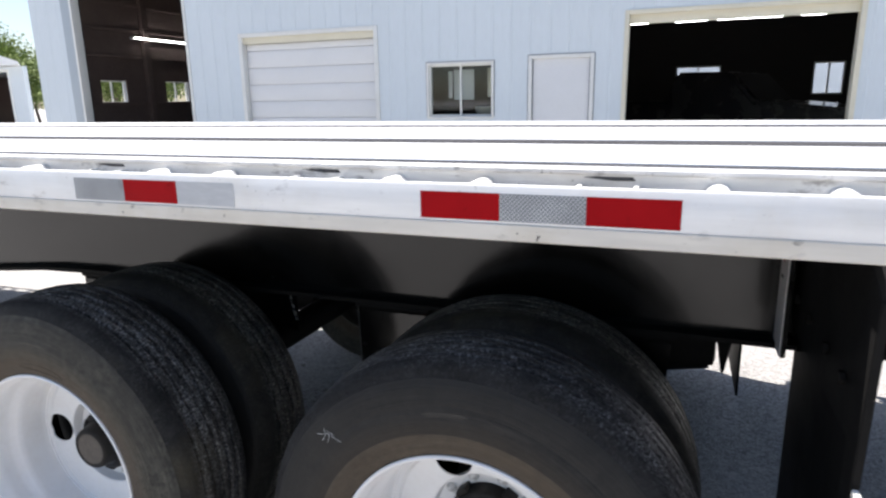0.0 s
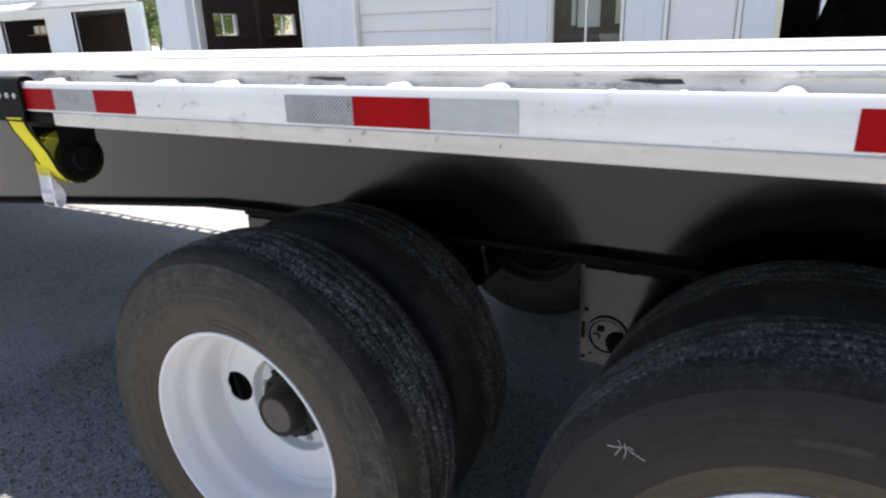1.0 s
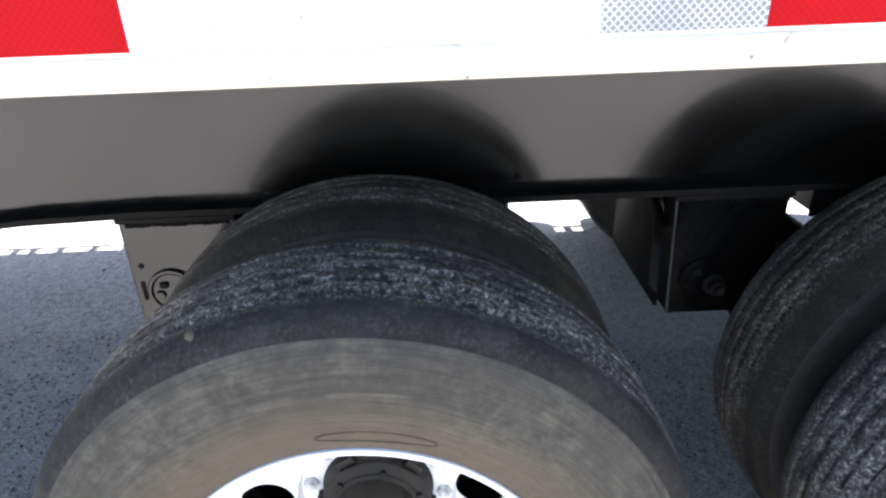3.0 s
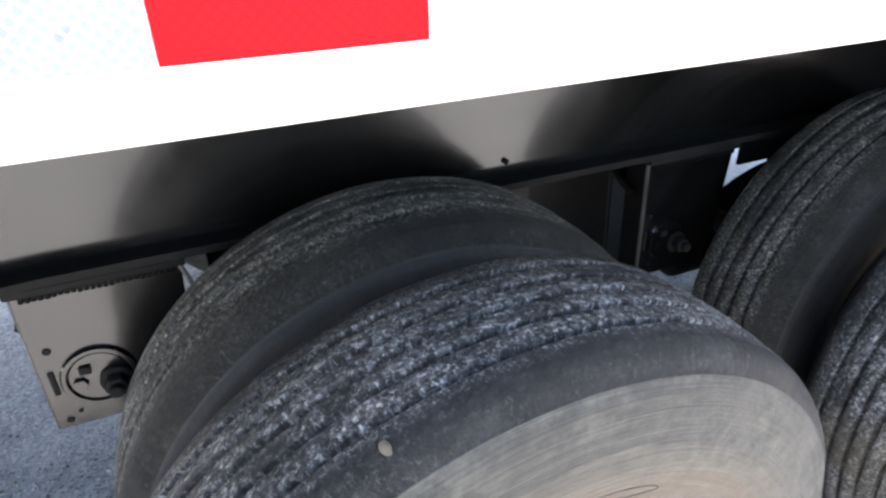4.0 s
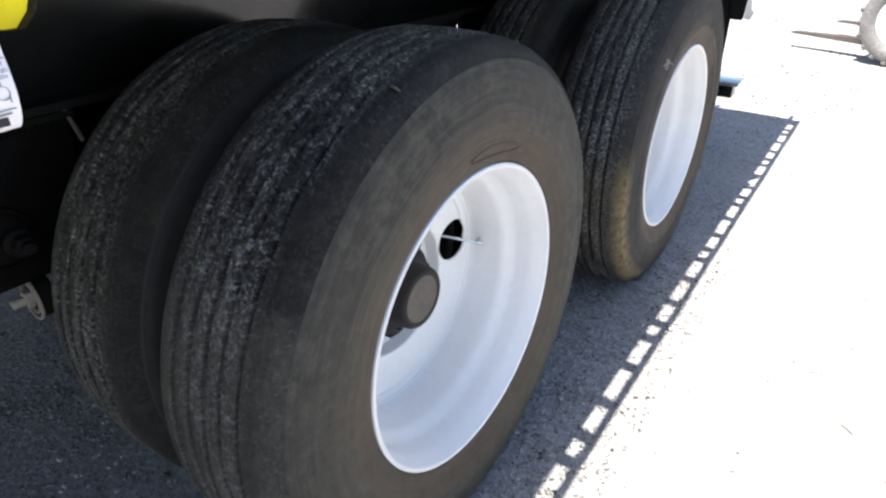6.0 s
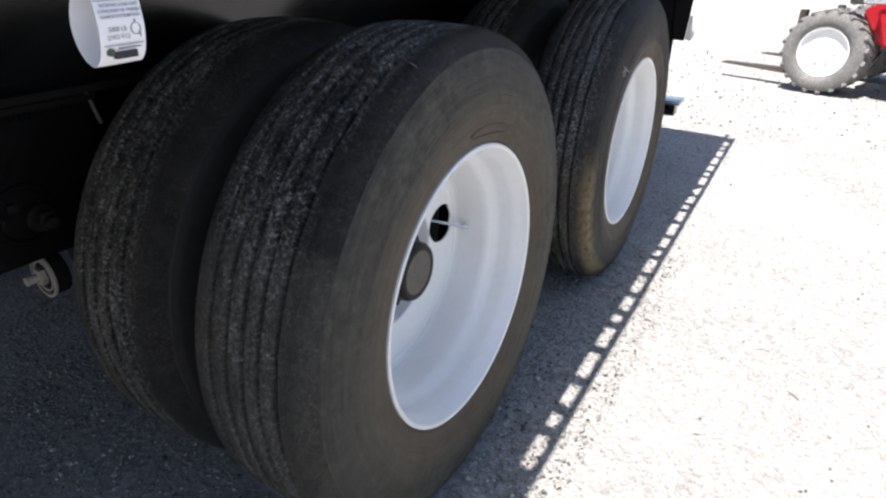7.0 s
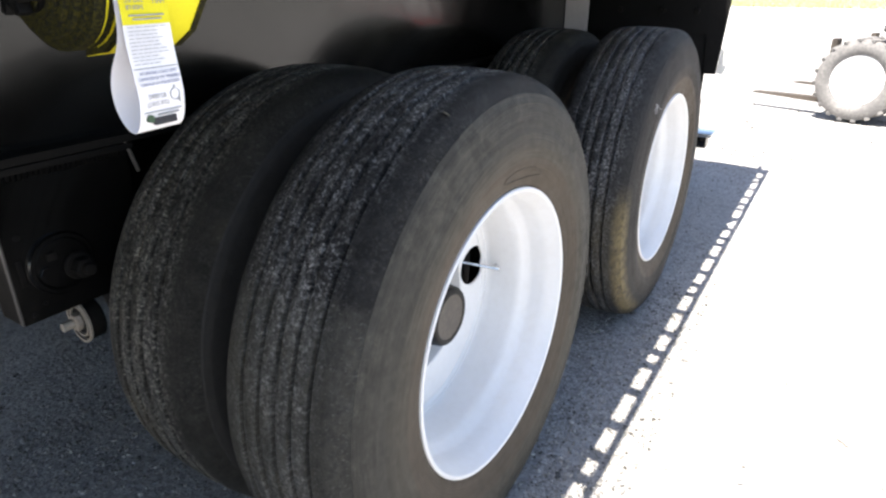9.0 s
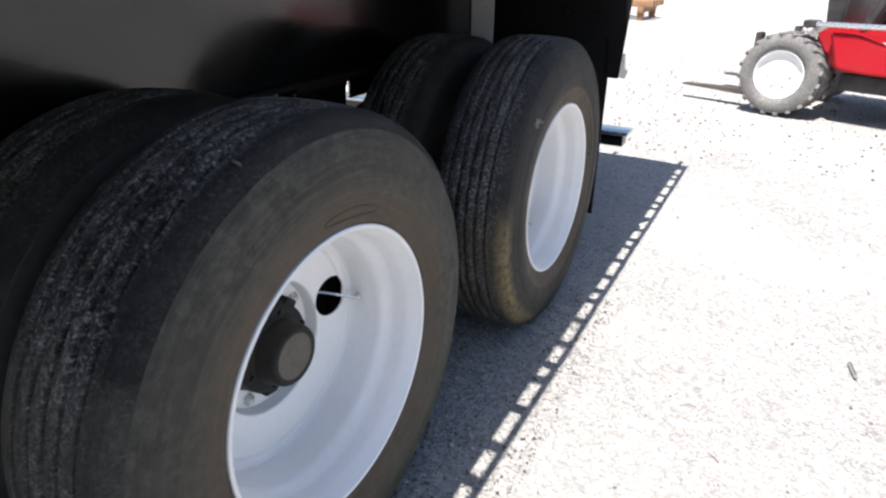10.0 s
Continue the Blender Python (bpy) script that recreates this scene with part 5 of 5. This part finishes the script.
# room behind the sliding window: desk, cabinet and bright panels on the far wall
part("partition", box((-3.6, BY + 3.2, 0.06), (0.2, BY + 3.3, 3.0), 0), M_MACH, shed, smooth=None)
for x0, x1, z0, z1, m in ((-2.50, -2.43, 1.55, 2.00, M_TRIM), (-2.40, -2.04, 1.52, 2.02, M_TRIM), (-1.80, -1.66, 1.56, 2.04, M_CREAM)):
    part("hanging_sheet", box((x0, BY + 0.42, z0), (x1, BY + 0.44, z1), 0.004), m, shed, "pale sheet hanging behind the window")
desk = thing("office_desk", "dark desk behind the workshop window", "desk", pose(-2.2, BY + 0.75, FLOOR))
part("desk_top", box((-0.75, -0.35, 1.17), (0.75, 0.35, 1.21), 0.006), M_WOOD, desk)
for x in (-0.70, 0.64):
    part("desk_side", box((x, -0.33, 0.0), (x + 0.06, 0.33, 1.1695), 0.004), M_WOOD, desk)
solid("storage_tub", lathe([(0.0001, 0), (0.15, 0), (0.19, 0.10), (0.195, 0.13), (0.18, 0.135), (0.0001, 0.12)], 32, 'Z', None, Matrix.Translation((-1.92, BY + 0.72, FLOOR + 1.2105))), M_CREAM, "pale round tub standing on the desk", "tub")
# tube lamps in the bays
for x, y, z, w in ((-0.06, 18, 3.5, 0.66), (1.37, 18, 3.5, 0.8), (2.8, 18, 3.5, 1.55), (4.27, 18, 3.5, 0.54), (6.2, 18, 3.5, 0.6)):
    lamp = thing("tube_lamp", "white tube lamp under the workshop ceiling", "lamp", pose(x, y, z))
    part("tube", cylinder((-w / 2, 0, 0), (w / 2, 0, 0), 0.007, 12, 0.002), M_LAMP, lamp)
    part("housing", box((-w / 2 - 0.03, -0.05, 0.026), (w / 2 + 0.03, 0.05, 0.07), 0.006), M_TRIM, lamp)
    part("chain", cylinder((0, 0, 0.0705), (0, 0, BTOP - z - 0.0), 0.006, 6), M_UNDER, lamp)


lamp = thing("tube_lamp", "long white tube lamp on the workshop's side wall", "lamp")
part("tube", cylinder((-11.50, 11.45, 3.14), (-11.50, 13.6, 3.14), 0.009, 12, 0.003), M_LAMP, lamp)
part("housing", box((-11.63, 11.42, 3.11), (-11.52, 13.63, 3.17), 0.006), M_TRIM, lamp)


def frame_back(o):
    x0, x1, z0, z1 = o
    w = thing("back_window", "two-pane window in the workshop's back wall", "window", group="back windows")
    b = bmesh.new()
    for lo, hi in (((x0, z0), (x0 + 0.05, z1)), ((x1 - 0.05, z0), (x1, z1)), ((x0 + 0.051, z0), (x1 - 0.051, z0 + 0.05)), ((x0 + 0.051, z1 - 0.05), (x1 - 0.051, z1)), (((x0 + x1) / 2 - 0.025, z0 + 0.051), ((x0 + x1) / 2 + 0.025, z1 - 0.051))):
        box((lo[0], BBACK + 0.03, lo[1]), (hi[0], BBACK + 0.09, hi[1]), 0.004, b)
    part("window_frame", b, M_TRIM, w)


for o in BACKW:
    frame_back(o)


# ---- dark pickup inside the right bay ----
def pickup(at):
    p = thing("pickup_truck", "dark pickup truck parked in the shaded bay", "truck", at)
    body = slab([(-2.6, 0.55), (2.4, 0.55), (2.55, 0.75), (2.5, 1.05), (1.2, 1.18), (0.9, 1.18), (0.35, 1.75), (-0.75, 1.78), (-0.95, 1.2), (-2.6, 1.2)], 'Y', -0.92, 0.92, 0.06)
    part("body", body, M_PICKUP, p)
    for x in (-1.7, 1.65):
        for y in (-0.93, 0.70):
            w = part("wheel", lathe([(0.20, 0.0), (0.34, 0.0), (0.385, 0.03), (0.385, 0.2), (0.34, 0.23), (0.20, 0.23)], 36, closed=True), M_MACH, p, at=pose(x, y, 0.385))
            part("rim", lathe([(0.0001, 0.03), (0.07, 0.02), (0.19, 0.05), (0.205, 0.02)], 28), M_CHROME, w)
    part("windscreen", slab([(0.92, 1.20), (0.39, 1.72), (0.41, 1.735), (0.945, 1.21)], 'Y', -0.78, 0.78), M_DARKIN, p)
    part("bumper", box((2.5, -0.9, 0.5), (2.66, 0.9, 0.74), 0.03), M_CHROME, p)
    for y in (-0.72, 0.72):
        part("headlight", box((2.44, y - 0.17, 0.84), (2.56, y + 0.17, 1.0), 0.03), M_CHROME, p)


pickup(pose(2.35, 15.6, FLOOR, 0, 0, -28) @ Matrix.Scale(1.13, 4))


# ---- second building and its wing ----
def annex():
    a = thing("farm_shed", "low white shed with two dark open doors", "building")
    y, x0, x1, top = 14.0, -46.0, -19.05, 2.83
    ops = [(-27.8, -24.65, 0, 2.5), (-22.95, -19.8, 0, 2.66)]
    part("front_wall", wall_with_openings(x0, x1, 0, top, ops, y, y + 0.15), M_SIDING, a, smooth=None)
    def skewed(b):
        for v in b.verts:
            v.co.x -= max(0.0, v.co.y - y) * 1.36
        return b
    part("side_wall", skewed(box((x1 - 0.15, y + 0.155, 0), (x1, y + 6.9, top))), M_SIDING, a, smooth=None)
    part("back_wall", box((x0, y + 6.95, 0), (x1 - 9.5, y + 7.1, top)), M_INSIDE, a, smooth=None)
    part("inner_lining", box((x0, y + 5, 0), (x1 - 7.0, y + 5.1, top - 0.02)), M_INSIDE, a, smooth=None)
    part("roof", skewed(slab([(x0, top + 0.02), (x1 + 0.3, top + 0.02), (x1 + 0.3, top + 0.12), (-26.2, top + 2.1), (x0, top + 2.1)], 'Y', y - 0.35, y + 7.2)), M_ROOF, a, "white metal roof")
    part("porch_roof", slab([(y - 0.95, top - 0.10), (y - 0.36, top + 0.18), (y - 0.36, top + 0.26), (y - 0.95, top - 0.02)], 'X', x0, -24.1), M_ROOF, a)
    for o, yy in ((ops[0], y), (ops[1], y)):
        part("trim", box((o[0] - 0.08, yy - 0.02, 0), (o[0], yy + 0.1, o[3] + 0.08), 0.004), M_TRIM, a)
        part("trim", box((o[1], yy - 0.02, 0), (o[1] + 0.08, yy + 0.1, o[3] + 0.08), 0.004), M_TRIM, a)
        part("trim", box((o[0] + 0.001, yy - 0.02, o[3]), (o[1] - 0.001, yy + 0.1, o[3] + 0.08), 0.004), M_TRIM, a)
    for k in range(5):
        part("crate", box((-27.3 + 0.45 * k, y + 1.0, 1.98), (-26.95 + 0.45 * k, y + 1.3, 2.3), 0.01), M_CREAM, a)
    part("shelf", box((-27.7, y + 0.9, 1.93), (-24.8, y + 1.4, 1.978), 0.005), M_WOOD, a)


annex()
# added backdrop: its shaded blue wall dims what the back windows show
barn = thing("backdrop_barn", "added pale blue barn that gives the back windows a bluish view", "building")
part("wall", box((-8, 36, 0), (30, 48, 4.6), 0), M_SIDING, barn, smooth=None)
part("roof", slab([(35.5, 4.605), (48.5, 4.605), (42, 7.0)], 'X', -8.4, 30.4), M_ROOF, barn, "white metal roof")


# ---- trees and far edge of the yard ----
def tree_kind(seed, tall, spread):
    """A tapered trunk with limbs and a ragged crown of many small leaf clumps."""
    rnd = random.Random(seed)
    wood = bmesh.new()
    def limb(p, d, length, r, level):
        q = p + d * length
        mid = (p + q) / 2 + Vector((rnd.uniform(-1, 1), rnd.uniform(-1, 1), 0)) * length * 0.06
        b = bmesh.new()
        rings = []
        for pt, rad in ((p, r), (mid, r * 0.82), (q, r * 0.6)):
            rings.append([b.verts.new(pt + Vector((rad * math.cos(k * math.pi / 3), rad * math.sin(k * math.pi / 3), 0))) for k in range(6)])
        for u, w in zip(rings, rings[1:]):
            for k in range(6):
                b.faces.new((u[k], u[(k + 1) % 6], w[(k + 1) % 6], w[k]))
        merged(wood, b)
        ends.append((q, level))
        if level < 3:
            for _ in range(3 if level else 5):
                nd = (d + Vector((rnd.uniform(-1, 1), rnd.uniform(-1, 1), rnd.uniform(-0.1, 0.7))) * 0.75).normalized()
                limb(p + d * length * rnd.uniform(0.55, 1.0), nd, length * rnd.uniform(0.45, 0.7), r * 0.5, level + 1)
    ends = []
    limb(Vector((0, 0, 0)), Vector((0, 0, 1)), tall * 0.42, tall * 0.022, 0)
    verts, faces = [], []
    tips = [e for e, lv in ends if lv >= 1]
    for e in tips:
        for _ in range(64):
            c = e + Vector((rnd.gauss(0, 1), rnd.gauss(0, 1), rnd.gauss(0, 0.8))) * spread * 0.14
            s = rnd.uniform(0.07, 0.17)
            u = Vector((rnd.gauss(0, 1), rnd.gauss(0, 1), rnd.gauss(0, 1))).normalized()
            w = u.orthogonal().normalized()
            k = len(verts)
            verts += [c - u * s, c + w * s * 0.6, c + u * s, c - w * s * 0.6]
            faces.append((k, k + 1, k + 2, k + 3))
    me = bpy.data.meshes.new("crown")
    me.from_pydata([tuple(v) for v in verts], [], faces)
    me.materials.append(M_LEAF)
    return mesh_of(wood, "trunk", [M_BARK], 40), me


KINDS = [tree_kind(1, 9.0, 6.0), tree_kind(2, 7.0, 5.0), tree_kind(4, 6.0, 5.0)]
rnd = random.Random(8)


def plant(x, y, kind, s):
    t = thing("tree", "leafy green tree at the yard's edge", "tree", pose(x, y, 0, 0, 0, rnd.uniform(0, 360)), group="trees behind the yard")
    trunk, crown = KINDS[kind]
    for name, me in (("trunk", trunk), ("crown", crown)):
        ob = part(name, me, None, t)
        ob.scale = (s, s, s)


for k in range(22):
    plant(-84 + 2.1 * k + rnd.uniform(-0.8, 0.8), 33 + rnd.uniform(-3, 6), k % 3, rnd.uniform(0.5, 0.8))
for k in range(18):
    plant(-74 + 2.0 * k + rnd.uniform(-0.8, 0.8), 38 + rnd.uniform(-3, 5), k % 3, rnd.uniform(0.7, 1.0))
for k in range(16):
    plant(82 + rnd.uniform(-4, 8), -40 + 6.0 * k + rnd.uniform(-1.5, 1.5), k % 3, rnd.uniform(0.8, 1.2))


def grass_patch(name, x0, x1, y0, y1, count, seed):
    r = random.Random(seed)
    verts, faces = [], []
    for _ in range(count):
        x, y = r.uniform(x0, x1), r.uniform(y0, y1)
        for _ in range(3):
            a, h, w = r.uniform(0, 6.28), r.uniform(0.03, 0.13), r.uniform(0.03, 0.07)
            k = len(verts)
            dx, dy = math.cos(a) * w, math.sin(a) * w
            verts += [(x - dx, y - dy, -0.01), (x + dx, y + dy, -0.01), (x + r.uniform(-0.06, 0.06), y + r.uniform(-0.06, 0.06), h)]
            faces.append((k, k + 1, k + 2))
    me = bpy.data.meshes.new(name)
    me.from_pydata(verts, [], faces)
    me.materials.append(M_GRASS)
    return tagged(new(name, me), "thin dry green grass at the edge of the gravel", "grass", kind="stuff")


grass_patch("grass", 30.5, 42, -20, 24, 22000, 1)
grass_patch("grass", 47, 78, -26, 34, 26000, 5)


def far_truck(at, colour):
    p = thing("parked_truck", "truck parked far off at the grass edge", "truck", at)
    part("chassis", box((-3.2, -1.0, 0.55), (3.2, 1.0, 0.85), 0.03), M_MACH, p)
    part("cab", slab([(1.5, 0.86), (3.25, 0.86), (3.25, 1.6), (2.9, 2.4), (1.5, 2.45)], 'Y', -1.0, 1.0, 0.05), colour, p)
    part("box_body", box((-3.2, -1.1, 0.86), (1.35, 1.1, 1.5), 0.03), M_TRIM, p)
    for x in (-2.2, -1.1, 2.3):
        for y in (-1.05, 0.75):
            part("wheel", lathe([(0.0001, 0.0), (0.42, 0.0), (0.48, 0.04), (0.48, 0.26), (0.42, 0.3), (0.0001, 0.3)], 24), M_MACH, p, at=pose(x, y, 0.485))


far_truck(pose(60.5, 7.4, 0, 0, 0, 8), M_MACH)
far_truck(pose(57.0, -3.4, 0, 0, 0, 70), M_BODYRED)


def timber_stack():
    s = thing("timber_trestle", "low brown timber trestle on the gravel", "trestle")
    for k in range(4):
        part("beam", box((14.3 + 0.35 * k, 2.42, 0.28), (14.48 + 0.35 * k, 4.6, 0.42), 0.01), M_WOOD, s)
    for y in (2.6, 3.4, 4.3):
        part("bearer", box((14.2, y, 0.16), (15.7, y + 0.14, 0.2795), 0.008), M_WOOD, s)
        for x in (14.25, 15.5):
            part("leg", box((x, y, -0.01), (x + 0.14, y + 0.14, 0.1595), 0.006), M_WOOD, s)


timber_stack()


# ---- red forklift ----
def lug_tyre(R, W, r0):
    prof = [(r0, 0.03), (r0 + 0.012, 0.012), (r0 + 0.05, 0.0), (R - 0.06, 0.004), (R - 0.03, 0.02), (R - 0.022, 0.05), (R - 0.02, W / 2), (R - 0.022, W - 0.05), (R - 0.03, W - 0.02), (R - 0.06, W - 0.004), (r0 + 0.05, W), (r0 + 0.012, W - 0.012), (r0, W - 0.03)]
    b = lathe(prof, 72)
    lugs = []
    for k in range(20):
        for side in (0, 1):
            t = 2 * math.pi * (k + 0.5 * side) / 20
            mid = W * (0.72 if side else 0.28)
            lugs.append(Matrix.Rotation(t, 4, 'Y') @ Matrix.Translation((R - 0.018, mid, 0)) @ Matrix.Rotation(radians(28 if side else -28), 4, 'X'))
    lug = mesh_of(box((-0.022, -W * 0.28, -0.020), (0.006, W * 0.28, 0.020), 0.006), "lug", [M_LUG], 40)
    return mesh_of(b, "tyre", [M_LUG], 40), lug, lugs


def forklift(at):
    """Local frame: forks point along +x, the left side faces +y."""
    f = thing("forklift", "red rough-terrain forklift with white wheels and lowered forks", "forklift", at)
    R, W = 0.352, 0.40
    ty, lug, lugs = lug_tyre(R, W, 0.202)
    disc = mesh_of(lathe([(0.203, 0.035), (0.205, 0.022), (0.198, 0.018), (0.190, 0.028), (0.184, 0.045), (0.15, 0.056), (0.10, 0.052), (0.075, 0.040), (0.055, 0.036), (0.0001, 0.036)], 48), "wheel", [M_DOORP], 35)
    nut = mesh_of(cylinder((0, 0.056, 0), (0, 0.036, 0), 0.012, 6, 0.002), "lug_nut", [M_NUT], 30)
    for x, y, turn in ((0, 0.0, 0), (0, -1.45, 180), (-1.75, 0.0, 0), (-1.75, -1.45, 180)):
        w = part("wheel", disc, None, f, "white wheel", at=pose(x, y, R, 0, 0, 180) if turn == 0 else pose(x, y, R))
        tyre = part("tyre", ty, None, w, "grey dusty lugged tyre")
        for m in lugs:
            part("lug", lug, None, tyre, at=m)
        for k in range(6):
            t = 2 * math.pi * k / 6
            part("lug_nut", nut, None, w, at=pose(0.088 * math.cos(t), 0, 0.088 * math.sin(t)))
    body = slab([(-0.34, 0.44), (-0.44, 0.41), (-2.45, 0.40), (-2.5, 0.745), (-0.24, 0.745), (-0.17, 0.68)], 'Y', -1.40, -0.16, 0.02)
    part("chassis", body, M_BODYRED, f, "red painted chassis")
    part("side_skirt", slab([(-0.30, 0.72), (-0.40, 0.44), (-0.60, 0.42), (-2.3, 0.40), (-2.3, 0.52), (-1.05, 0.54), (-0.50, 0.72)], 'Y', -0.155, -0.06, 0.02), M_BODYRED, f, "angled red skirt")
    part("under_guard", box((-2.2, -1.3, 0.26), (-0.42, -0.2, 0.398), 0.02), M_MACH, f)
    part("label", box((-0.81, -0.1595, 0.615), (-0.63, -0.157, 0.665), 0.0), M_TAG, f)
    part("handrail", tube([(-0.12, -0.05, 0.75), (-0.18, -0.045, 0.775), (-1.2, -0.04, 0.785), (-2.3, -0.04, 0.79)], 0.022), M_CHROME, f, "pale side rail")
    part("front_stop", box((-0.20, -0.16, 0.7455), (-0.10, -0.02, 0.80), 0.01), M_MACH, f)
    part("engine_cover", slab([(-0.20, 0.7455), (-0.14, 1.2), (-0.23, 1.3), (-0.34, 1.28), (-0.32, 0.7455)], 'Y', -1.2, -0.25, 0.015), M_MACH, f)
    b = bmesh.new()
    r = random.Random(2)
    for _ in range(16):
        p = Vector((r.uniform(-0.95, -0.5), r.uniform(-1.1, -0.25), 0.746))
        q = p + Vector((r.uniform(-0.05, 0.05), r.uniform(-0.05, 0.05), r.uniform(0.05, 0.2)))
        cylinder(p, q, r.uniform(0.02, 0.07), 12, 0.01, b)
    part("engine", b, M_MACH, f)
    for x0, y in ((-0.5, -0.2), (-0.5, -1.3), (-1.9, -0.2), (-1.9, -1.3)):
        part("guard_post", tube([(x0, y, 0.74), (x0 - 0.25, y, 1.35), (x0 - 0.34, y, 2.0)], 0.035), M_MACH, f)
    b = bmesh.new()
    for k in range(6):
        box((-2.3 + 0.28 * k, -1.32, 1.99), (-2.25 + 0.28 * k, -0.18, 2.04), 0.006, b)
    for y in (-1.34, -0.2):
        box((-2.4, y, 2.041), (-0.78, y + 0.05, 2.09), 0.006, b)
    part("overhead_guard", b, M_MACH, f)
    part("seat", slab([(-1.35, 0.82), (-0.95, 0.82), (-0.95, 0.94), (-1.25, 0.94), (-1.4, 1.4), (-1.5, 1.4)], 'Y', -0.95, -0.5, 0.03), M_MACH, f)
    for y in (-0.27, -1.19):
        fork = slab([(0.28, 0.66), (0.28, 0.105), (0.92, 0.125), (0.95, 0.133), (0.92, 0.141), (0.33, 0.155), (0.33, 0.66)], 'Y', y - 0.05, y + 0.05, 0.006)
        part("fork", fork, M_STEEL, f, "worn steel fork")
    part("carriage", box((0.20, -1.32, 0.20), (0.275, -0.13, 0.34), 0.01), M_MACH, f)
    part("mast", box((0.10, -1.05, 0.16), (0.19, -0.45, 0.60), 0.01), M_MACH, f)


forklift(pose(5.22, -0.55, 0, 0, 0, 72) @ pose(0, 0.14, 0))


# ---- loose things on the gravel ----
def stones(name, count, area, size, seed, material):
    """Loose gravel lying on the yard."""
    r = random.Random(seed)
    verts, faces = [], []
    base = [(1, 0, 0), (-1, 0, 0), (0, 1, 0), (0, -1, 0), (0, 0, 1), (0, 0, -1)]
    tris = [(0, 2, 4), (2, 1, 4), (1, 3, 4), (3, 0, 4), (2, 0, 5), (1, 2, 5), (3, 1, 5), (0, 3, 5)]
    x0, x1, y0, y1 = area
    for _ in range(count):
        x, y = r.uniform(x0, x1), r.uniform(y0, y1)
        s = size * (0.45 + 1.1 * r.random() ** 3)
        turn = Euler((r.uniform(0, 6), r.uniform(0, 6), r.uniform(0, 6))).to_matrix()
        k = len(verts)
        for v in base:
            p = turn @ Vector([c * s * r.uniform(0.6, 1.1) for c in v])
            verts.append((x + p.x, y + p.y, p.z * 0.7 + s * 0.2))
        faces += [(k + a, k + b2, k + c) for a, b2, c in tris]
    me = bpy.data.meshes.new(name)
    me.from_pydata(verts, [], faces)
    me.materials.append(material)
    return tagged(new(name, me), "loose angular gravel scattered on the yard", "gravel", kind="stuff")


def stone_material():
    m, n, l, b = tree_of("loose_stone")
    i = n.new("ShaderNodeNewGeometry")
    l.new(ramp(n, l, i.outputs["Random Per Island"], [(0.0, (0.06, 0.058, 0.053)), (0.35, (0.19, 0.183, 0.168)), (0.75, (0.31, 0.298, 0.274)), (1.0, (0.50, 0.478, 0.440))]), b.inputs["Base Color"])
    b.inputs["Roughness"].default_value = 0.9
    return m


M_STONE = stone_material()
stones("loose_gravel", 25000, (-2.1, 1.2, -0.22, 1.3), 0.0054, 1, M_STONE)
stones("loose_gravel", 3500, (1.2, 3.2, -0.22, 1.3), 0.0048, 8, M_STONE)
stones("loose_gravel", 1100, (-2.4, 3.4, -2.2, -0.22), 0.0055, 4, M_STONE)
stones("loose_gravel", 9000, (3.4, 9.0, -3.5, 3.0), 0.010, 2, M_STONE)
stones("loose_gravel", 9000, (-2.2, 0.2, -0.2, 1.6), 0.0062, 6, M_STONE)
stones("loose_gravel", 70, (-2.6, 4.0, -1.4, 2.8), 0.014, 3, M_STONE)
solid("stick", cylinder((1.115, -0.985, 0.008), (1.03, -1.0, 0.010), 0.007, 10, 0.002), M_STONE, "short pale grey stick lying on the gravel", "stick")
r = random.Random(21)
for k in range(7):
    x, y, a, s = r.uniform(-0.2, 3.6), r.uniform(-1.3, -0.35), r.uniform(0, 6.28), r.uniform(0.012, 0.03)
    d = Vector((math.cos(a), math.sin(a), 0)) * s
    c = Vector((x, y, 0.004))
    solid("twig", tube([c - d, c + Vector((-d.y, d.x, 0)) * 0.15, c + d], 0.0014, 6), M_BARK, "thin dry twig lying on the gravel", "twig", group="twigs on the gravel")
